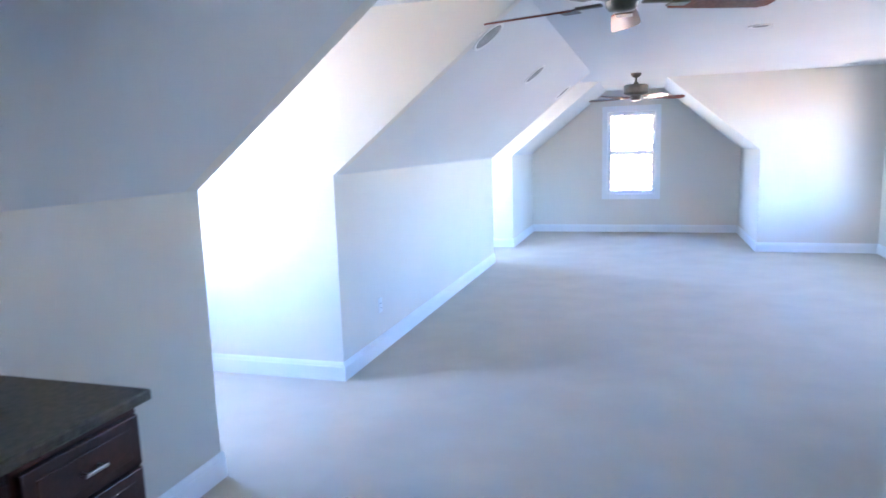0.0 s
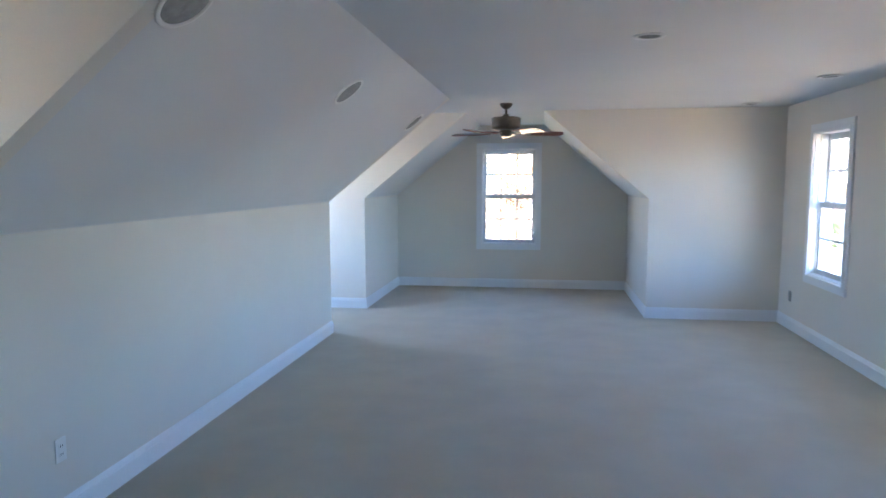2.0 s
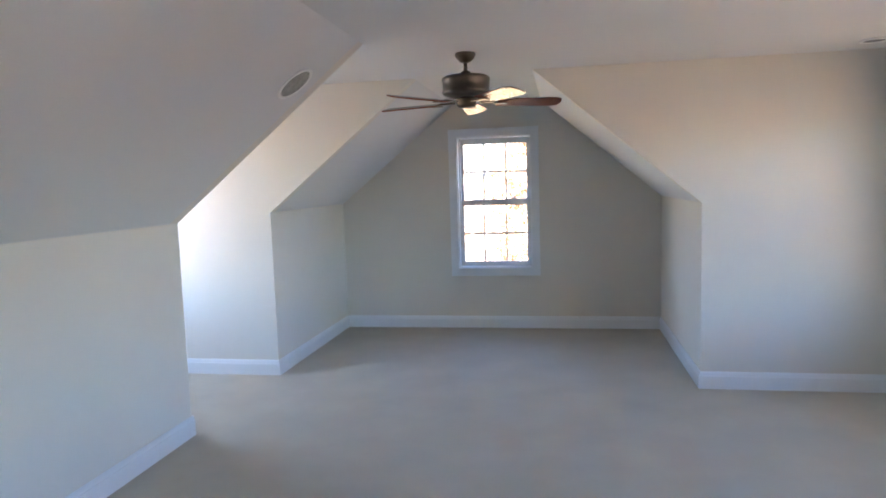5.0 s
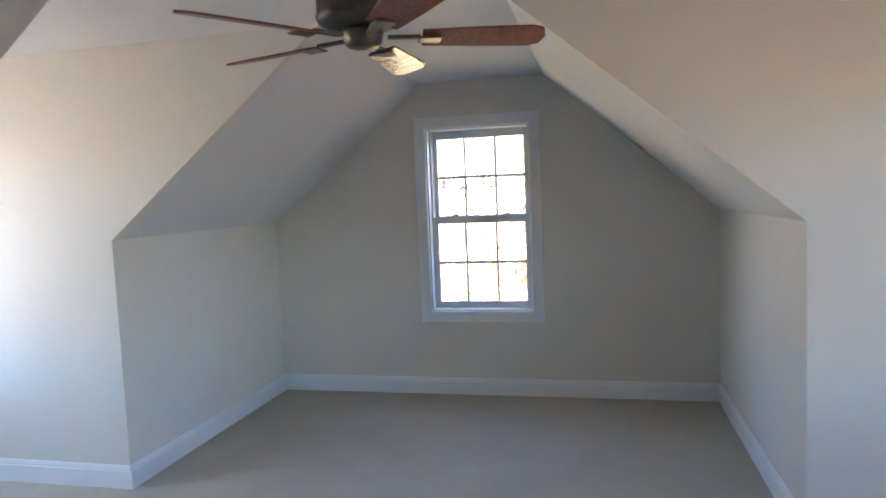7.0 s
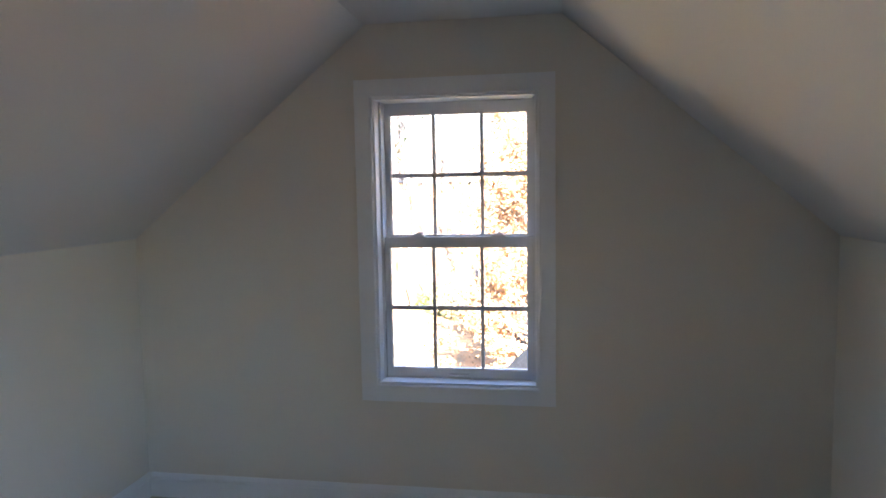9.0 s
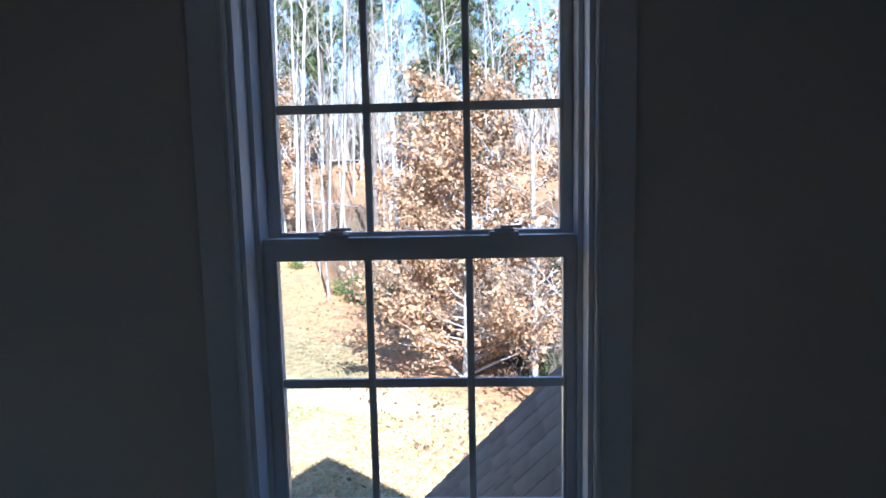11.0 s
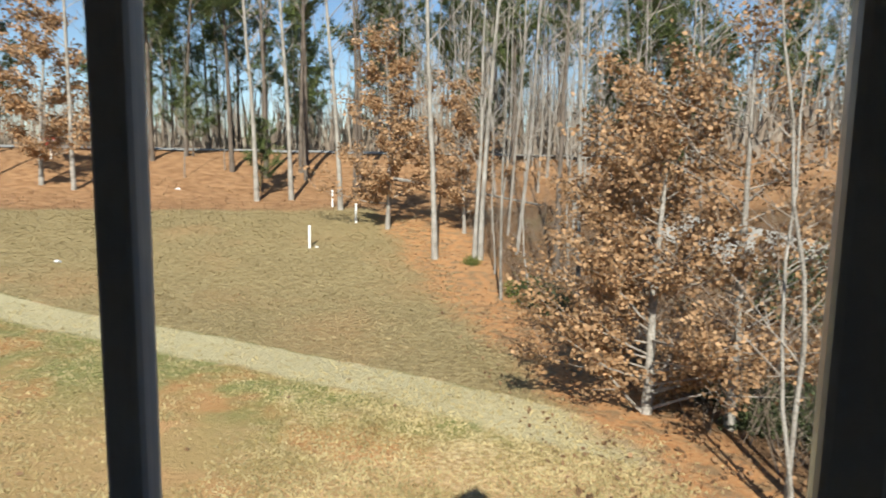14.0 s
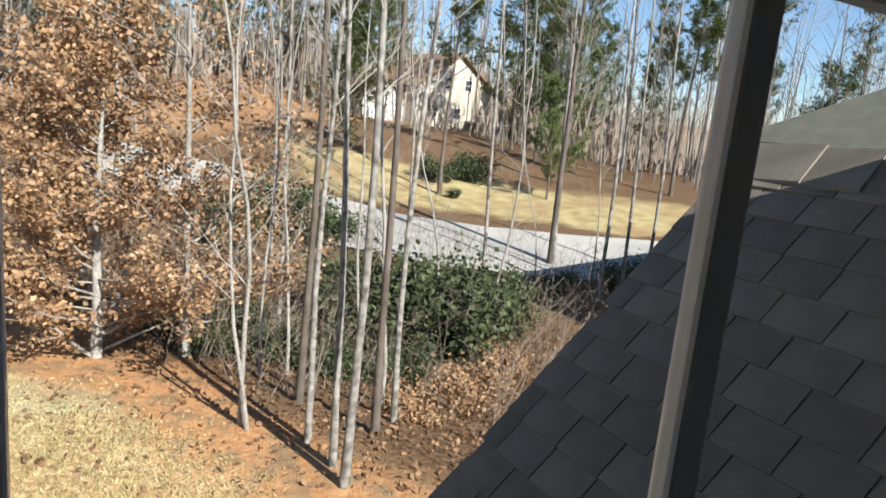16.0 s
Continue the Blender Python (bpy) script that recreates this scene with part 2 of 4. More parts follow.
def ground_material():
    """Lawn, clay and leaf litter, laid out by place."""
    m = bpy.data.materials.new("lawn_and_leaf_litter")
    m.use_nodes = True
    n, l = m.node_tree.nodes, m.node_tree.links
    b = n["Principled BSDF"]
    b.inputs["Roughness"].default_value = 0.95
    b.inputs["Specular IOR Level"].default_value = 0.05
    geo = n.new("ShaderNodeNewGeometry")
    sep = n.new("ShaderNodeSeparateXYZ")
    l.new(geo.outputs["Position"], sep.inputs[0])

    def math_node(op, a, c, d=None):
        k = n.new("ShaderNodeMath")
        k.operation = op
        for i, v in enumerate((a, c, d)):
            if v is None:
                continue
            if isinstance(v, (int, float)):
                k.inputs[i].default_value = v
            else:
                l.new(v, k.inputs[i])
        return k.outputs[0]

    def noise_node(scale, detail=5, stretch=None):
        k = n.new("ShaderNodeTexNoise")
        k.inputs["Scale"].default_value, k.inputs["Detail"].default_value = scale, detail
        if stretch:
            mp = n.new("ShaderNodeMapping")
            mp.inputs["Scale"].default_value = stretch
            l.new(geo.outputs["Position"], mp.inputs[0])
            l.new(mp.outputs[0], k.inputs["Vector"])
        else:
            l.new(geo.outputs["Position"], k.inputs["Vector"])
        return k.outputs[0]

    def span(v, lo, hi):
        k = n.new("ShaderNodeMapRange")
        k.interpolation_type = 'SMOOTHSTEP'
        k.inputs["From Min"].default_value, k.inputs["From Max"].default_value = lo, hi
        l.new(v, k.inputs[0])
        return k.outputs[0]

    def blend(f, a, c):
        k = n.new("ShaderNodeMix")
        k.data_type = 'RGBA'
        l.new(f, k.inputs["Factor"])
        for name, v in (("A", a), ("B", c)):
            if isinstance(v, tuple):
                k.inputs[name].default_value = (*v, 1)
            else:
                l.new(v, k.inputs[name])
        return k.outputs["Result"]

    X, Y = sep.outputs[0], sep.outputs[1]
    wob = math_node('MULTIPLY_ADD', noise_node(0.35), 5.0, -2.5)
    fine = noise_node(9.0, 6)
    speck = noise_node(42.0, 3)
    mid = noise_node(1.3, 5)
    streak = noise_node(2.2, 5, (0.8, 1.4, 1))
    # near lawn: straw with green patches and bare clay
    straw = blend(span(fine, 0.38, 0.62), (0.31, 0.225, 0.095), (0.68, 0.55, 0.30))
    green = blend(span(speck, 0.35, 0.65), (0.13, 0.145, 0.042), (0.31, 0.295, 0.105))
    near = blend(span(math_node('ADD', noise_node(0.7, 4), math_node('MULTIPLY', X, -0.05)), 0.53, 0.70), straw, green)
    near = blend(math_node('MULTIPLY', span(noise_node(2.1, 6), 0.50, 0.62), 0.6), near, (0.27, 0.215, 0.09))
    near = blend(span(speck, 0.56, 0.72), near, (0.66, 0.58, 0.38))
    clay = blend(span(fine, 0.3, 0.7), (0.43, 0.20, 0.08), (0.56, 0.31, 0.14))
    near = blend(math_node('MULTIPLY', span(noise_node(0.45, 3), 0.50, 0.64), 0.8), near, clay)
    near = blend(math_node('MULTIPLY', math_node('SUBTRACT', 1.0, span(math_node('ADD', Y, math_node('MULTIPLY', wob, 0.8)), 20.5, 24.5)), 0.6), near, (0.55, 0.33, 0.16))
    # far lawn: duller
    far = blend(span(noise_node(5.0, 8), 0.36, 0.64), (0.24, 0.18, 0.085), (0.36, 0.285, 0.145))
    far = blend(math_node('MULTIPLY', span(noise_node(0.22, 6), 0.52, 0.70), 0.5), far, (0.38, 0.23, 0.11))
    far = blend(span(speck, 0.6, 0.75), far, (0.42, 0.36, 0.22))
    edge = math_node('ADD', Y, math_node('MULTIPLY', X, 0.155))
    edge = math_node('ADD', edge, math_node('MULTIPLY', math_node('MAXIMUM', math_node('ADD', X, 4.0), 0.0), 0.14))
    edge = math_node('ADD', edge, math_node('MULTIPLY_ADD', mid, 0.5, -0.25))
    lawn = blend(span(edge, 26.0, 26.2), near, far)
    pale = blend(span(speck, 0.4, 0.65), (0.45, 0.39, 0.22), (0.60, 0.53, 0.33))
    band = math_node('MULTIPLY', span(edge, 24.1, 24.5), math_node('SUBTRACT', 1.0, span(edge, 25.95, 26.15)))
    lawn = blend(math_node('MULTIPLY', band, 0.95), lawn, pale)
    # woods floor: leaf litter, darkened to carry tree shade too, with a rim of clay along the lawn
    litter = blend(span(fine, 0.35, 0.65), (0.07, 0.042, 0.024), (0.19, 0.112, 0.06))
    litter = blend(span(speck, 0.55, 0.7), litter, (0.40, 0.27, 0.16))
    litter = blend(span(noise_node(0.6, 4), 0.52, 0.7), litter, (0.16, 0.12, 0.07))
    rim = blend(span(noise_node(3.0, 7), 0.42, 0.66), clay, (0.28, 0.18, 0.095))
    rim = blend(span(speck, 0.58, 0.7), rim, (0.5, 0.38, 0.24))
    q = math_node('ADD', math_node('MULTIPLY', math_node('SUBTRACT', X, 3.0), 0.884), math_node('MULTIPLY', math_node('SUBTRACT', Y, 23.2), 0.468))
    q = math_node('ADD', q, math_node('MULTIPLY', wob, 0.45))
    s = math_node('ADD', math_node('MULTIPLY', X, -0.41), math_node('MULTIPLY', Y, 0.91))
    s = math_node('ADD', s, math_node('MULTIPLY', wob, 0.7))
    wide = math_node('ADD', q, math_node('MULTIPLY_ADD', Y, 0.1, -3.1))
    out = blend(span(wide, -2.5, -1.2), lawn, rim)
    out = blend(span(q, 0.3, 1.6), out, litter)
    bank = blend(span(streak, 0.35, 0.65), (0.24, 0.125, 0.06), (0.40, 0.23, 0.115))
    bank = blend(span(speck, 0.58, 0.7), bank, (0.5, 0.36, 0.22))
    out = blend(span(s, 47.5, 49.5), out, bank)
    out = blend(span(s, 67, 70), out, (0.33, 0.27, 0.14))
    # neighbour's lawn
    nb = math_node('ADD', math_node('MULTIPLY', X, 0.62), math_node('MULTIPLY', Y, 0.785))
    nb = math_node('ADD', nb, math_node('MULTIPLY', wob, 0.9))
    turf = blend(span(mid, 0.35, 0.65), (0.34, 0.26, 0.12), (0.47, 0.38, 0.19))
    turf = blend(math_node('MULTIPLY', span(noise_node(0.3, 4), 0.5, 0.66), 0.7), turf, (0.33, 0.21, 0.11))
    msk = math_node('MULTIPLY', span(nb, 43.0, 44.0), math_node('SUBTRACT', 1.0, span(nb, 50, 52)))
    msk = math_node('MULTIPLY', msk, span(X, 11, 13.5))
    out = blend(msk, out, turf)
    l.new(out, b.inputs["Base Color"])
    bp = n.new("ShaderNodeBump")
    bp.inputs["Strength"].default_value, bp.inputs["Distance"].default_value = 0.8, 0.045
    l.new(math_node('ADD', fine, speck), bp.inputs["Height"])
    l.new(bp.outputs[0], b.inputs["Normal"])
    return m


M_GROUND = ground_material()


# mesh helpers
def link_bm(name, bm, material, parent=None, label="", smooth=False):
    me = bpy.data.meshes.new(name)
    bmesh.ops.recalc_face_normals(bm, faces=bm.faces)
    bm.to_mesh(me)
    bm.free()
    me.materials.append(material)
    if smooth:
        me.shade_smooth()
    ob = new(name, me)
    if parent is not None:
        ob.parent = parent
    if label:
        tagged(ob, label)
    return ob


def part(name, bm, material, parent, label="", smooth=False):
    return link_bm(name, bm, material, parent, label, smooth)


def boxes(*spans, bevel=0.0):
    """A bmesh of boxes, each (x0, x1, y0, y1, z0, z1)."""
    bm = bmesh.new()
    for x0, x1, y0, y1, z0, z1 in spans:
        m = Matrix.Translation(((x0 + x1) / 2, (y0 + y1) / 2, (z0 + z1) / 2)) @ Matrix.Diagonal((x1 - x0, y1 - y0, z1 - z0, 1))
        bmesh.ops.create_cube(bm, size=1, matrix=m)
    if bevel:
        bmesh.ops.bevel(bm, geom=bm.edges[:], offset=bevel, segments=2, affect='EDGES', profile=0.5)
    return bm


def prism(points, axis, a, b):
    """A polygon, given in the two other axes, extruded along axis from a to b."""
    bm = bmesh.new()

    def at(p, d):
        return {"x": (d, p[0], p[1]), "y": (p[0], d, p[1]), "z": (p[0], p[1], d)}[axis]
    lo = [bm.verts.new(at(p, a)) for p in points]
    hi = [bm.verts.new(at(p, b)) for p in points]
    k = len(points)
    bm.faces.new(lo)
    bm.faces.new(hi)
    for i in range(k):
        bm.faces.new((lo[i], lo[(i + 1) % k], hi[(i + 1) % k], hi[i]))
    return bm


def lathe(profile, segments=28, cap=True):
    """Rows of (radius, z) turned about z."""
    bm = bmesh.new()
    rings = []
    for r, z in profile:
        rings.append([bm.verts.new((r * math.cos(2 * math.pi * i / segments), r * math.sin(2 * math.pi * i / segments), z)) for i in range(segments)])
    for a, b in zip(rings, rings[1:]):
        for i in range(segments):
            bm.faces.new((a[i], a[(i + 1) % segments], b[(i + 1) % segments], b[i]))
    if cap:
        bm.faces.new(rings[0])
        bm.faces.new(rings[-1])
    return bm


def raw_mesh(name, verts, faces, material, parent=None, label="", smooth=False):
    me = bpy.data.meshes.new(name)
    me.from_pydata(verts, [], faces)
    me.materials.append(material)
    if smooth:
        me.shade_smooth()
    ob = new(name, me)
    if parent is not None:
        ob.parent = parent
    if label:
        tagged(ob, label)
    return ob


def structure(ob, label, category):
    return tagged(ob, label, category, kind="structure")


# plan of the attic room
H = 2.44            # flat ceiling
HK = 1.405          # knee walls
SX = 1.28           # where the left slope meets the ceiling
RX, RS = 3.44, 2.22  # right knee wall of the alcove, and where its slope meets the ceiling
WX = 4.91           # side wall
YB, YF = -3.6, 12.79  # back and gable walls
D1, D2 = (3.385, 4.775), (9.49, 10.875)  # dormer recesses
YC = 10.765          # where the right side steps in
DX = -1.45          # window wall of the dormers
T = 0.14
WZ0, WZ1 = 0.665, 2.09  # window openings
GX0, GX1 = 1.306, 2.106


def wall_with_holes(name, along, a0, a1, z0, z1, d0, d1, holes):
    """A wall along x or y from a0 to a1, between d0 and d1 across, with holes (a, b, z, z)."""
    spans, at = [], a0
    for h0, h1, hz0, hz1 in sorted(holes):
        spans += [(at, h0, z0, z1), (h0, h1, z0, hz0), (h0, h1, hz1, z1)]
        at = h1
    spans.append((at, a1, z0, z1))
    if along == "x":
        bm = boxes(*[(p, q, d0, d1, u, v) for p, q, u, v in spans if q > p and v > u])
    else:
        bm = boxes(*[(d0, d1, p, q, u, v) for p, q, u, v in spans if q > p and v > u])
    return link_bm(name, bm, M_WALL)


structure(link_bm("floor", boxes((DX - T, WX + T, YB - T, YF + T, -0.25, 0)), M_CARPET), "beige cut-pile carpet over the whole attic floor", "carpet")

left_segments = [(YB, D1[0]), (D1[1], D2[0]), (D2[1], YF)]
for i, (a, b) in enumerate(left_segments, 1):
    # knee wall and sloping ceiling of each stretch
    a2 = a + (0.09 if i > 1 else 0)
    b2 = b - (0.09 if i < 3 else 0)
    structure(link_bm(f"wall_knee_{i}", boxes((-T, 0, a2, b2, 0, HK)), M_WALL), "low cream painted knee wall under the sloping ceiling", "wall")
    structure(link_bm(f"ceiling_slope_{i}", prism([(0, HK), (SX, H), (SX, H + 0.14), (-T, HK + 0.14), (-T, HK)], "y", a2, b2), M_CEIL),
              "white painted sloping ceiling of an attic room", "ceiling")
for i, (d0, d1) in enumerate((D1, D2), 1):
    shape = [(DX, 0), (0, 0), (0, HK), (SX, H), (DX, H)]
    structure(link_bm(f"wall_cheek_{2 * i - 1}", prism(shape, "y", d0 - 0.09, d0), M_WALL), "cream painted cheek wall of a dormer recess", "wall")
    structure(link_bm(f"wall_cheek_{2 * i}", prism(shape, "y", d1, d1 + 0.09), M_WALL), "cream painted cheek wall of a dormer recess", "wall")
    mid = (d0 + d1) / 2
    structure(wall_with_holes(f"wall_dormer_{i}", "y", d0 - 0.09, d1 + 0.09, 0, H, DX - T, DX, [(mid - 0.4, mid + 0.4, WZ0, WZ1)]),
              "cream painted end wall of a dormer with a window", "wall")
    structure(link_bm(f"ceiling_dormer_{i}", boxes((DX - T, SX, d0 - 0.09, d1 + 0.09, H, H + 0.12)), M_CEIL), "flat white ceiling of a dormer recess", "ceiling")

structure(link_bm("ceiling_main", boxes((SX, WX + T, YB - T, YC, H, H + 0.12)), M_CEIL), "flat white painted ceiling", "ceiling")
structure(link_bm("ceiling_alcove", boxes((SX, RS, YC, YF, H, H + 0.12)), M_CEIL), "narrow flat white ceiling between two slopes", "ceiling")
# the opening at 5.68 to 6.48 is for an added window that lets in fill light
structure(wall_with_holes("wall_side", "y", YB, YC, 0, H, WX, WX + T, [(5.68, 6.48, WZ0, WZ1), (7.42, 8.22, WZ0, WZ1), (9.16, 9.96, WZ0, WZ1)]),
          "cream painted side wall with a row of windows", "wall")
structure(link_bm("wall_step", prism([(RX, 0), (WX + T, 0), (WX + T, H), (RS, H), (RX, HK)], "y", YC, YC + 0.10), M_WALL),
          "cream painted wall stepping in to the gable alcove", "wall")
structure(link_bm("wall_knee_right", boxes((RX, RX + T, YC + 0.10, YF, 0, HK)), M_WALL), "low cream knee wall of the gable alcove", "wall")
structure(link_bm("ceiling_slope_right", prism([(RX, HK), (RS, H), (RS, H + 0.14), (RX + T, HK + 0.14), (RX + T, HK)], "y", YC + 0.10, YF), M_CEIL),
          "white painted sloping ceiling of the alcove", "ceiling")


def gable_top(x):
    return 3.05 - 0.95 * abs(x - 1.72)


gable = bmesh.new()
for points in ([(-0.3, -0.3), (GX0, -0.3), (GX0, gable_top(GX0)), (-0.3, gable_top(-0.3))],
               [(GX1, -0.3), (3.74, -0.3), (3.74, gable_top(3.74)), (GX1, gable_top(GX1))],
               [(GX0, WZ1), (GX1, WZ1), (GX1, gable_top(GX1)), (1.72, 3.05), (GX0, gable_top(GX0))],
               [(GX0, -0.3), (GX1, -0.3), (GX1, WZ0), (GX0, WZ0)]):
    piece = prism(points, "y", YF, YF + 0.184)
    piece_mesh = bpy.data.meshes.new("piece")
    piece.to_mesh(piece_mesh)
    piece.free()
    gable.from_mesh(piece_mesh)
    bpy.data.meshes.remove(piece_mesh)
structure(link_bm("wall_gable", gable, M_WALL), "cream painted gable end wall with one window", "wall")
structure(link_bm("wall_back", boxes((-T, WX + T, YB - T, YB, 0, H)), M_WALL), "plain cream painted back wall", "wall")

# outside of the house: lower storey and gable roof
structure(link_bm("house_wall", boxes((-1.5, 5.0, YB, YF + 0.184, -5.5, -0.3)), M_SIDING), "pale siding of the lower storey", "wall")
RG = (1.72, 3.10)
structure(link_bm("house_roof", prism([(RG[0] - 0.77, RG[1] - 0.62), RG, (RG[0] + 0.77, RG[1] - 0.62)], "y", YB, 10.95), M_SHINGLE2), "grey-brown shingled ridge of the roof", "roof")
structure(link_bm("house_roof_gable", prism([(-1.6, -0.054), RG, (5.04, -0.054), (5.0, -0.14), (RG[0], RG[1] - 0.10), (-1.56, -0.14)], "y", 12.976, 13.40), M_SHINGLE2),
          "grey-brown shingled gable roof overhang", "roof")


# two unseen slabs, added to stop light from the sunlit ground reaching the ceiling
structure(link_bm("light_block_side", prism([(WX + T + 0.002, 0.42), (8.2, -2.1), (8.2, -2.25), (WX + T + 0.002, 0.27)], "y", YB, 12.9), M_ROOFDARK), "unseen charcoal roof slab added below the side windows to block ground light", "roof")
structure(link_bm("light_block_front", prism([(DX - T - 0.002, 0.42), (-4.6, -2.1), (-4.6, -2.25), (DX - T - 0.002, 0.27)], "y", YB, 12.9), M_ROOFDARK), "unseen charcoal roof slab added below the dormers to block ground light", "roof")
# unseen overhang, added and deepened to keep sun and sky out of the side windows
structure(link_bm("light_block_eave", boxes((WX + T, WX + T + 1.5, YB - T, YC, H + 0.01, H + 0.12)), M_ROOFDARK), "unseen wide slab added over the side windows to block sun and sky light", "roof")


# baseboards: a board with a moulded cap
def baseboard(x0, y0, x1, y1, inward):
    """From one point to another along a wall; inward: the room's side."""
    dx, dy = x1 - x0, y1 - y0
    n = math.hypot(dx, dy)
    u, w = Vector((dx / n, dy / n, 0)), Vector((*inward, 0))
    prof = [(0.0, 0.0), (0.016, 0.0), (0.016, 0.098), (0.012, 0.104), (0.012, 0.112), (0.007, 0.126), (0.004, 0.132), (0.0, 0.132)]
    bm = bmesh.new()
    a = [bm.verts.new(Vector((x0, y0, 0)) + w * p + Vector((0, 0, z))) for p, z in prof]
    b = [bm.verts.new(Vector((x0, y0, 0)) + u * n + w * p + Vector((0, 0, z))) for p, z in prof]
    bm.faces.new(a)
    bm.faces.new(b)
    for i in range(len(prof)):
        j = (i + 1) % len(prof)
        bm.faces.new((a[i], a[j], b[j], b[i]))
    return structure(link_bm("baseboard", bm, M_TRIM), "white painted baseboard with a moulded top edge", "baseboard")


G = 0.016
baseboard(0, 2.30, 0, D1[0] + G, (1, 0))
baseboard(0, D1[1] - G, 0, D2[0] + G, (1, 0))
baseboard(0, D2[1] - G, 0, YF, (1, 0))
for d0, d1 in (D1, D2):
    baseboard(DX, d0, 0, d0, (0, 1))
    baseboard(DX, d1, 0, d1, (0, -1))
    baseboard(DX, d0 + G, DX, d1 - G, (1, 0))
baseboard(G, YF, RX - G, YF, (0, -1))
baseboard(RX, YC - G, RX, YF, (-1, 0))
baseboard(RX, YC, WX, YC, (0, -1))
baseboard(WX, YB, WX, YC - G, (-1, 0))
baseboard(0, YB, WX - G, YB, (0, 1))


# windows: local x across, y outwards from the inner wall face, z up
def window(name, label, at, turn, inset=0.107):
    """A double-hung window of two sashes with three by two panes each, in an opening 0.8 m wide."""
    top = tagged(new(name), label, "window", kind="structure")
    w, z0, z1 = 0.40, WZ0, WZ1
    deep = inset + 0.079
    c = 0.085
    part("casing", boxes((-w - c, -w, -0.016, 0, z0 - c, z1 + c), (w, w + c, -0.016, 0, z0 - c, z1 + c),
                         (-w, w, -0.016, 0, z1, z1 + c), (-w, w, -0.016, 0, z0 - c, z0)), M_TRIM, top, "flat white painted casing")
    e = 0.012
    part("casing_bead", boxes((-w - 0.014, -w - 0.002, -0.022, -0.0165, z0 - 0.014, z1 + 0.014), (w + 0.002, w + 0.014, -0.022, -0.0165, z0 - 0.014, z1 + 0.014),
                              (-w - 0.002, w + 0.002, -0.022, -0.0165, z1 + 0.002, z1 + 0.014), (-w - 0.002, w + 0.002, -0.022, -0.0165, z0 - 0.014, z0 - 0.002), bevel=0.002), M_TRIM, top)
    part("jamb", boxes((-w + 0.001, -w + e, 0.0, deep, z0 + e, z1 - e), (w - e, w - 0.001, 0.0, deep, z0 + e, z1 - e)), M_TRIM, top)
    part("head", boxes((-w + 0.001, w - 0.001, 0.0, deep, z1 - e, z1 - 0.001)), M_TRIM, top)
    part("window_sill", boxes((-w + 0.001, w - 0.001, 0.0, deep + 0.01, z0 + 0.001, z0 + e)), M_TRIM, top)
    part("track", boxes((-w + e, -w + e + 0.012, inset - 0.035, inset + 0.078, z0 + e, z1 - e), (w - e - 0.012, w - e, inset - 0.035, inset + 0.078, z0 + e, z1 - e)), M_SASH, top, "vinyl side track")
    sx = w - e - 0.013          # half the width of a sash
    gx = 0.352                  # half the width of the glass
    ml, mr = (-0.1335, -0.1150), (0.1115, 0.1300)
    for kind, y, gz0, gz1, zb, zt in (("lower_sash", inset, 0.721, 1.354, z0 + e + 0.001, 1.402), ("upper_sash", inset + 0.056, 1.403, 2.022, 1.366, z1 - e - 0.001)):
        f0, f1 = y - 0.018, y + 0.020
        sash = part(kind, boxes((-sx, -gx, f0, f1, zb, zt), (gx, sx, f0, f1, zb, zt), (-gx, gx, f0, f1, zb, gz0), (-gx, gx, f0, f1, gz1, zt)), M_SASH, top)
        b = 0.007
        part("glazing_bead", boxes((-gx, -gx + b, f0 + 0.005, f1 - 0.005, gz0, gz1), (gx - b, gx, f0 + 0.005, f1 - 0.005, gz0, gz1),
                                   (-gx + b, gx - b, f0 + 0.005, f1 - 0.005, gz0, gz0 + b), (-gx + b, gx - b, f0 + 0.005, f1 - 0.005, gz1 - b, gz1)), M_SASH, sash)
        zm = (gz0 + gz1) / 2
        for mx0, mx1 in (ml, mr):
            bm = boxes((mx0, mx1, y - 0.006, y + 0.006, gz0 + b, gz1 - b))
            bmesh.ops.bevel(bm, geom=[k for k in bm.edges if abs(k.verts[0].co.z - k.verts[1].co.z) > 0.1], offset=0.003, segments=2, affect='EDGES', profile=0.5)
            part("muntin", bm, M_SASH, sash)
        for hx0, hx1 in ((-gx + b, ml[0]), (ml[1], mr[0]), (mr[1], gx - b)):
            part("muntin", boxes((hx0, hx1, y - 0.0055, y + 0.0055, zm - 0.011, zm + 0.011)), M_SASH, sash)
        for px0, px1 in ((-gx + b, ml[0]), (ml[1], mr[0]), (mr[1], gx - b)):
            for pz0, pz1 in ((gz0 + b, zm - 0.011), (zm + 0.011, gz1 - b)):
                bm = bmesh.new()
                bm.faces.new([bm.verts.new(v) for v in ((px0, y, pz0), (px1, y, pz0), (px1, y, pz1), (px0, y, pz1))])
                part("pane", bm, M_GLASS, sash).visible_shadow = False
        if kind == "lower_sash":
            part("sash_lift", boxes((-0.05, 0.05, f0 - 0.014, f0 - 0.001, gz0 - 0.03, gz0 - 0.018), bevel=0.003), M_SASH, sash)
            for lx in (-0.205, 0.205):
                # cam lock: base, body and lever on the meeting rail
                lock = part("sash_lock", boxes((lx - 0.036, lx + 0.036, f0 + 0.003, f0 + 0.026, zt, zt + 0.009), (lx - 0.024, lx + 0.024, f0 + 0.006, f1 + 0.004, zt + 0.009, zt + 0.016), bevel=0.002), M_SASH, sash, "white cam lock")
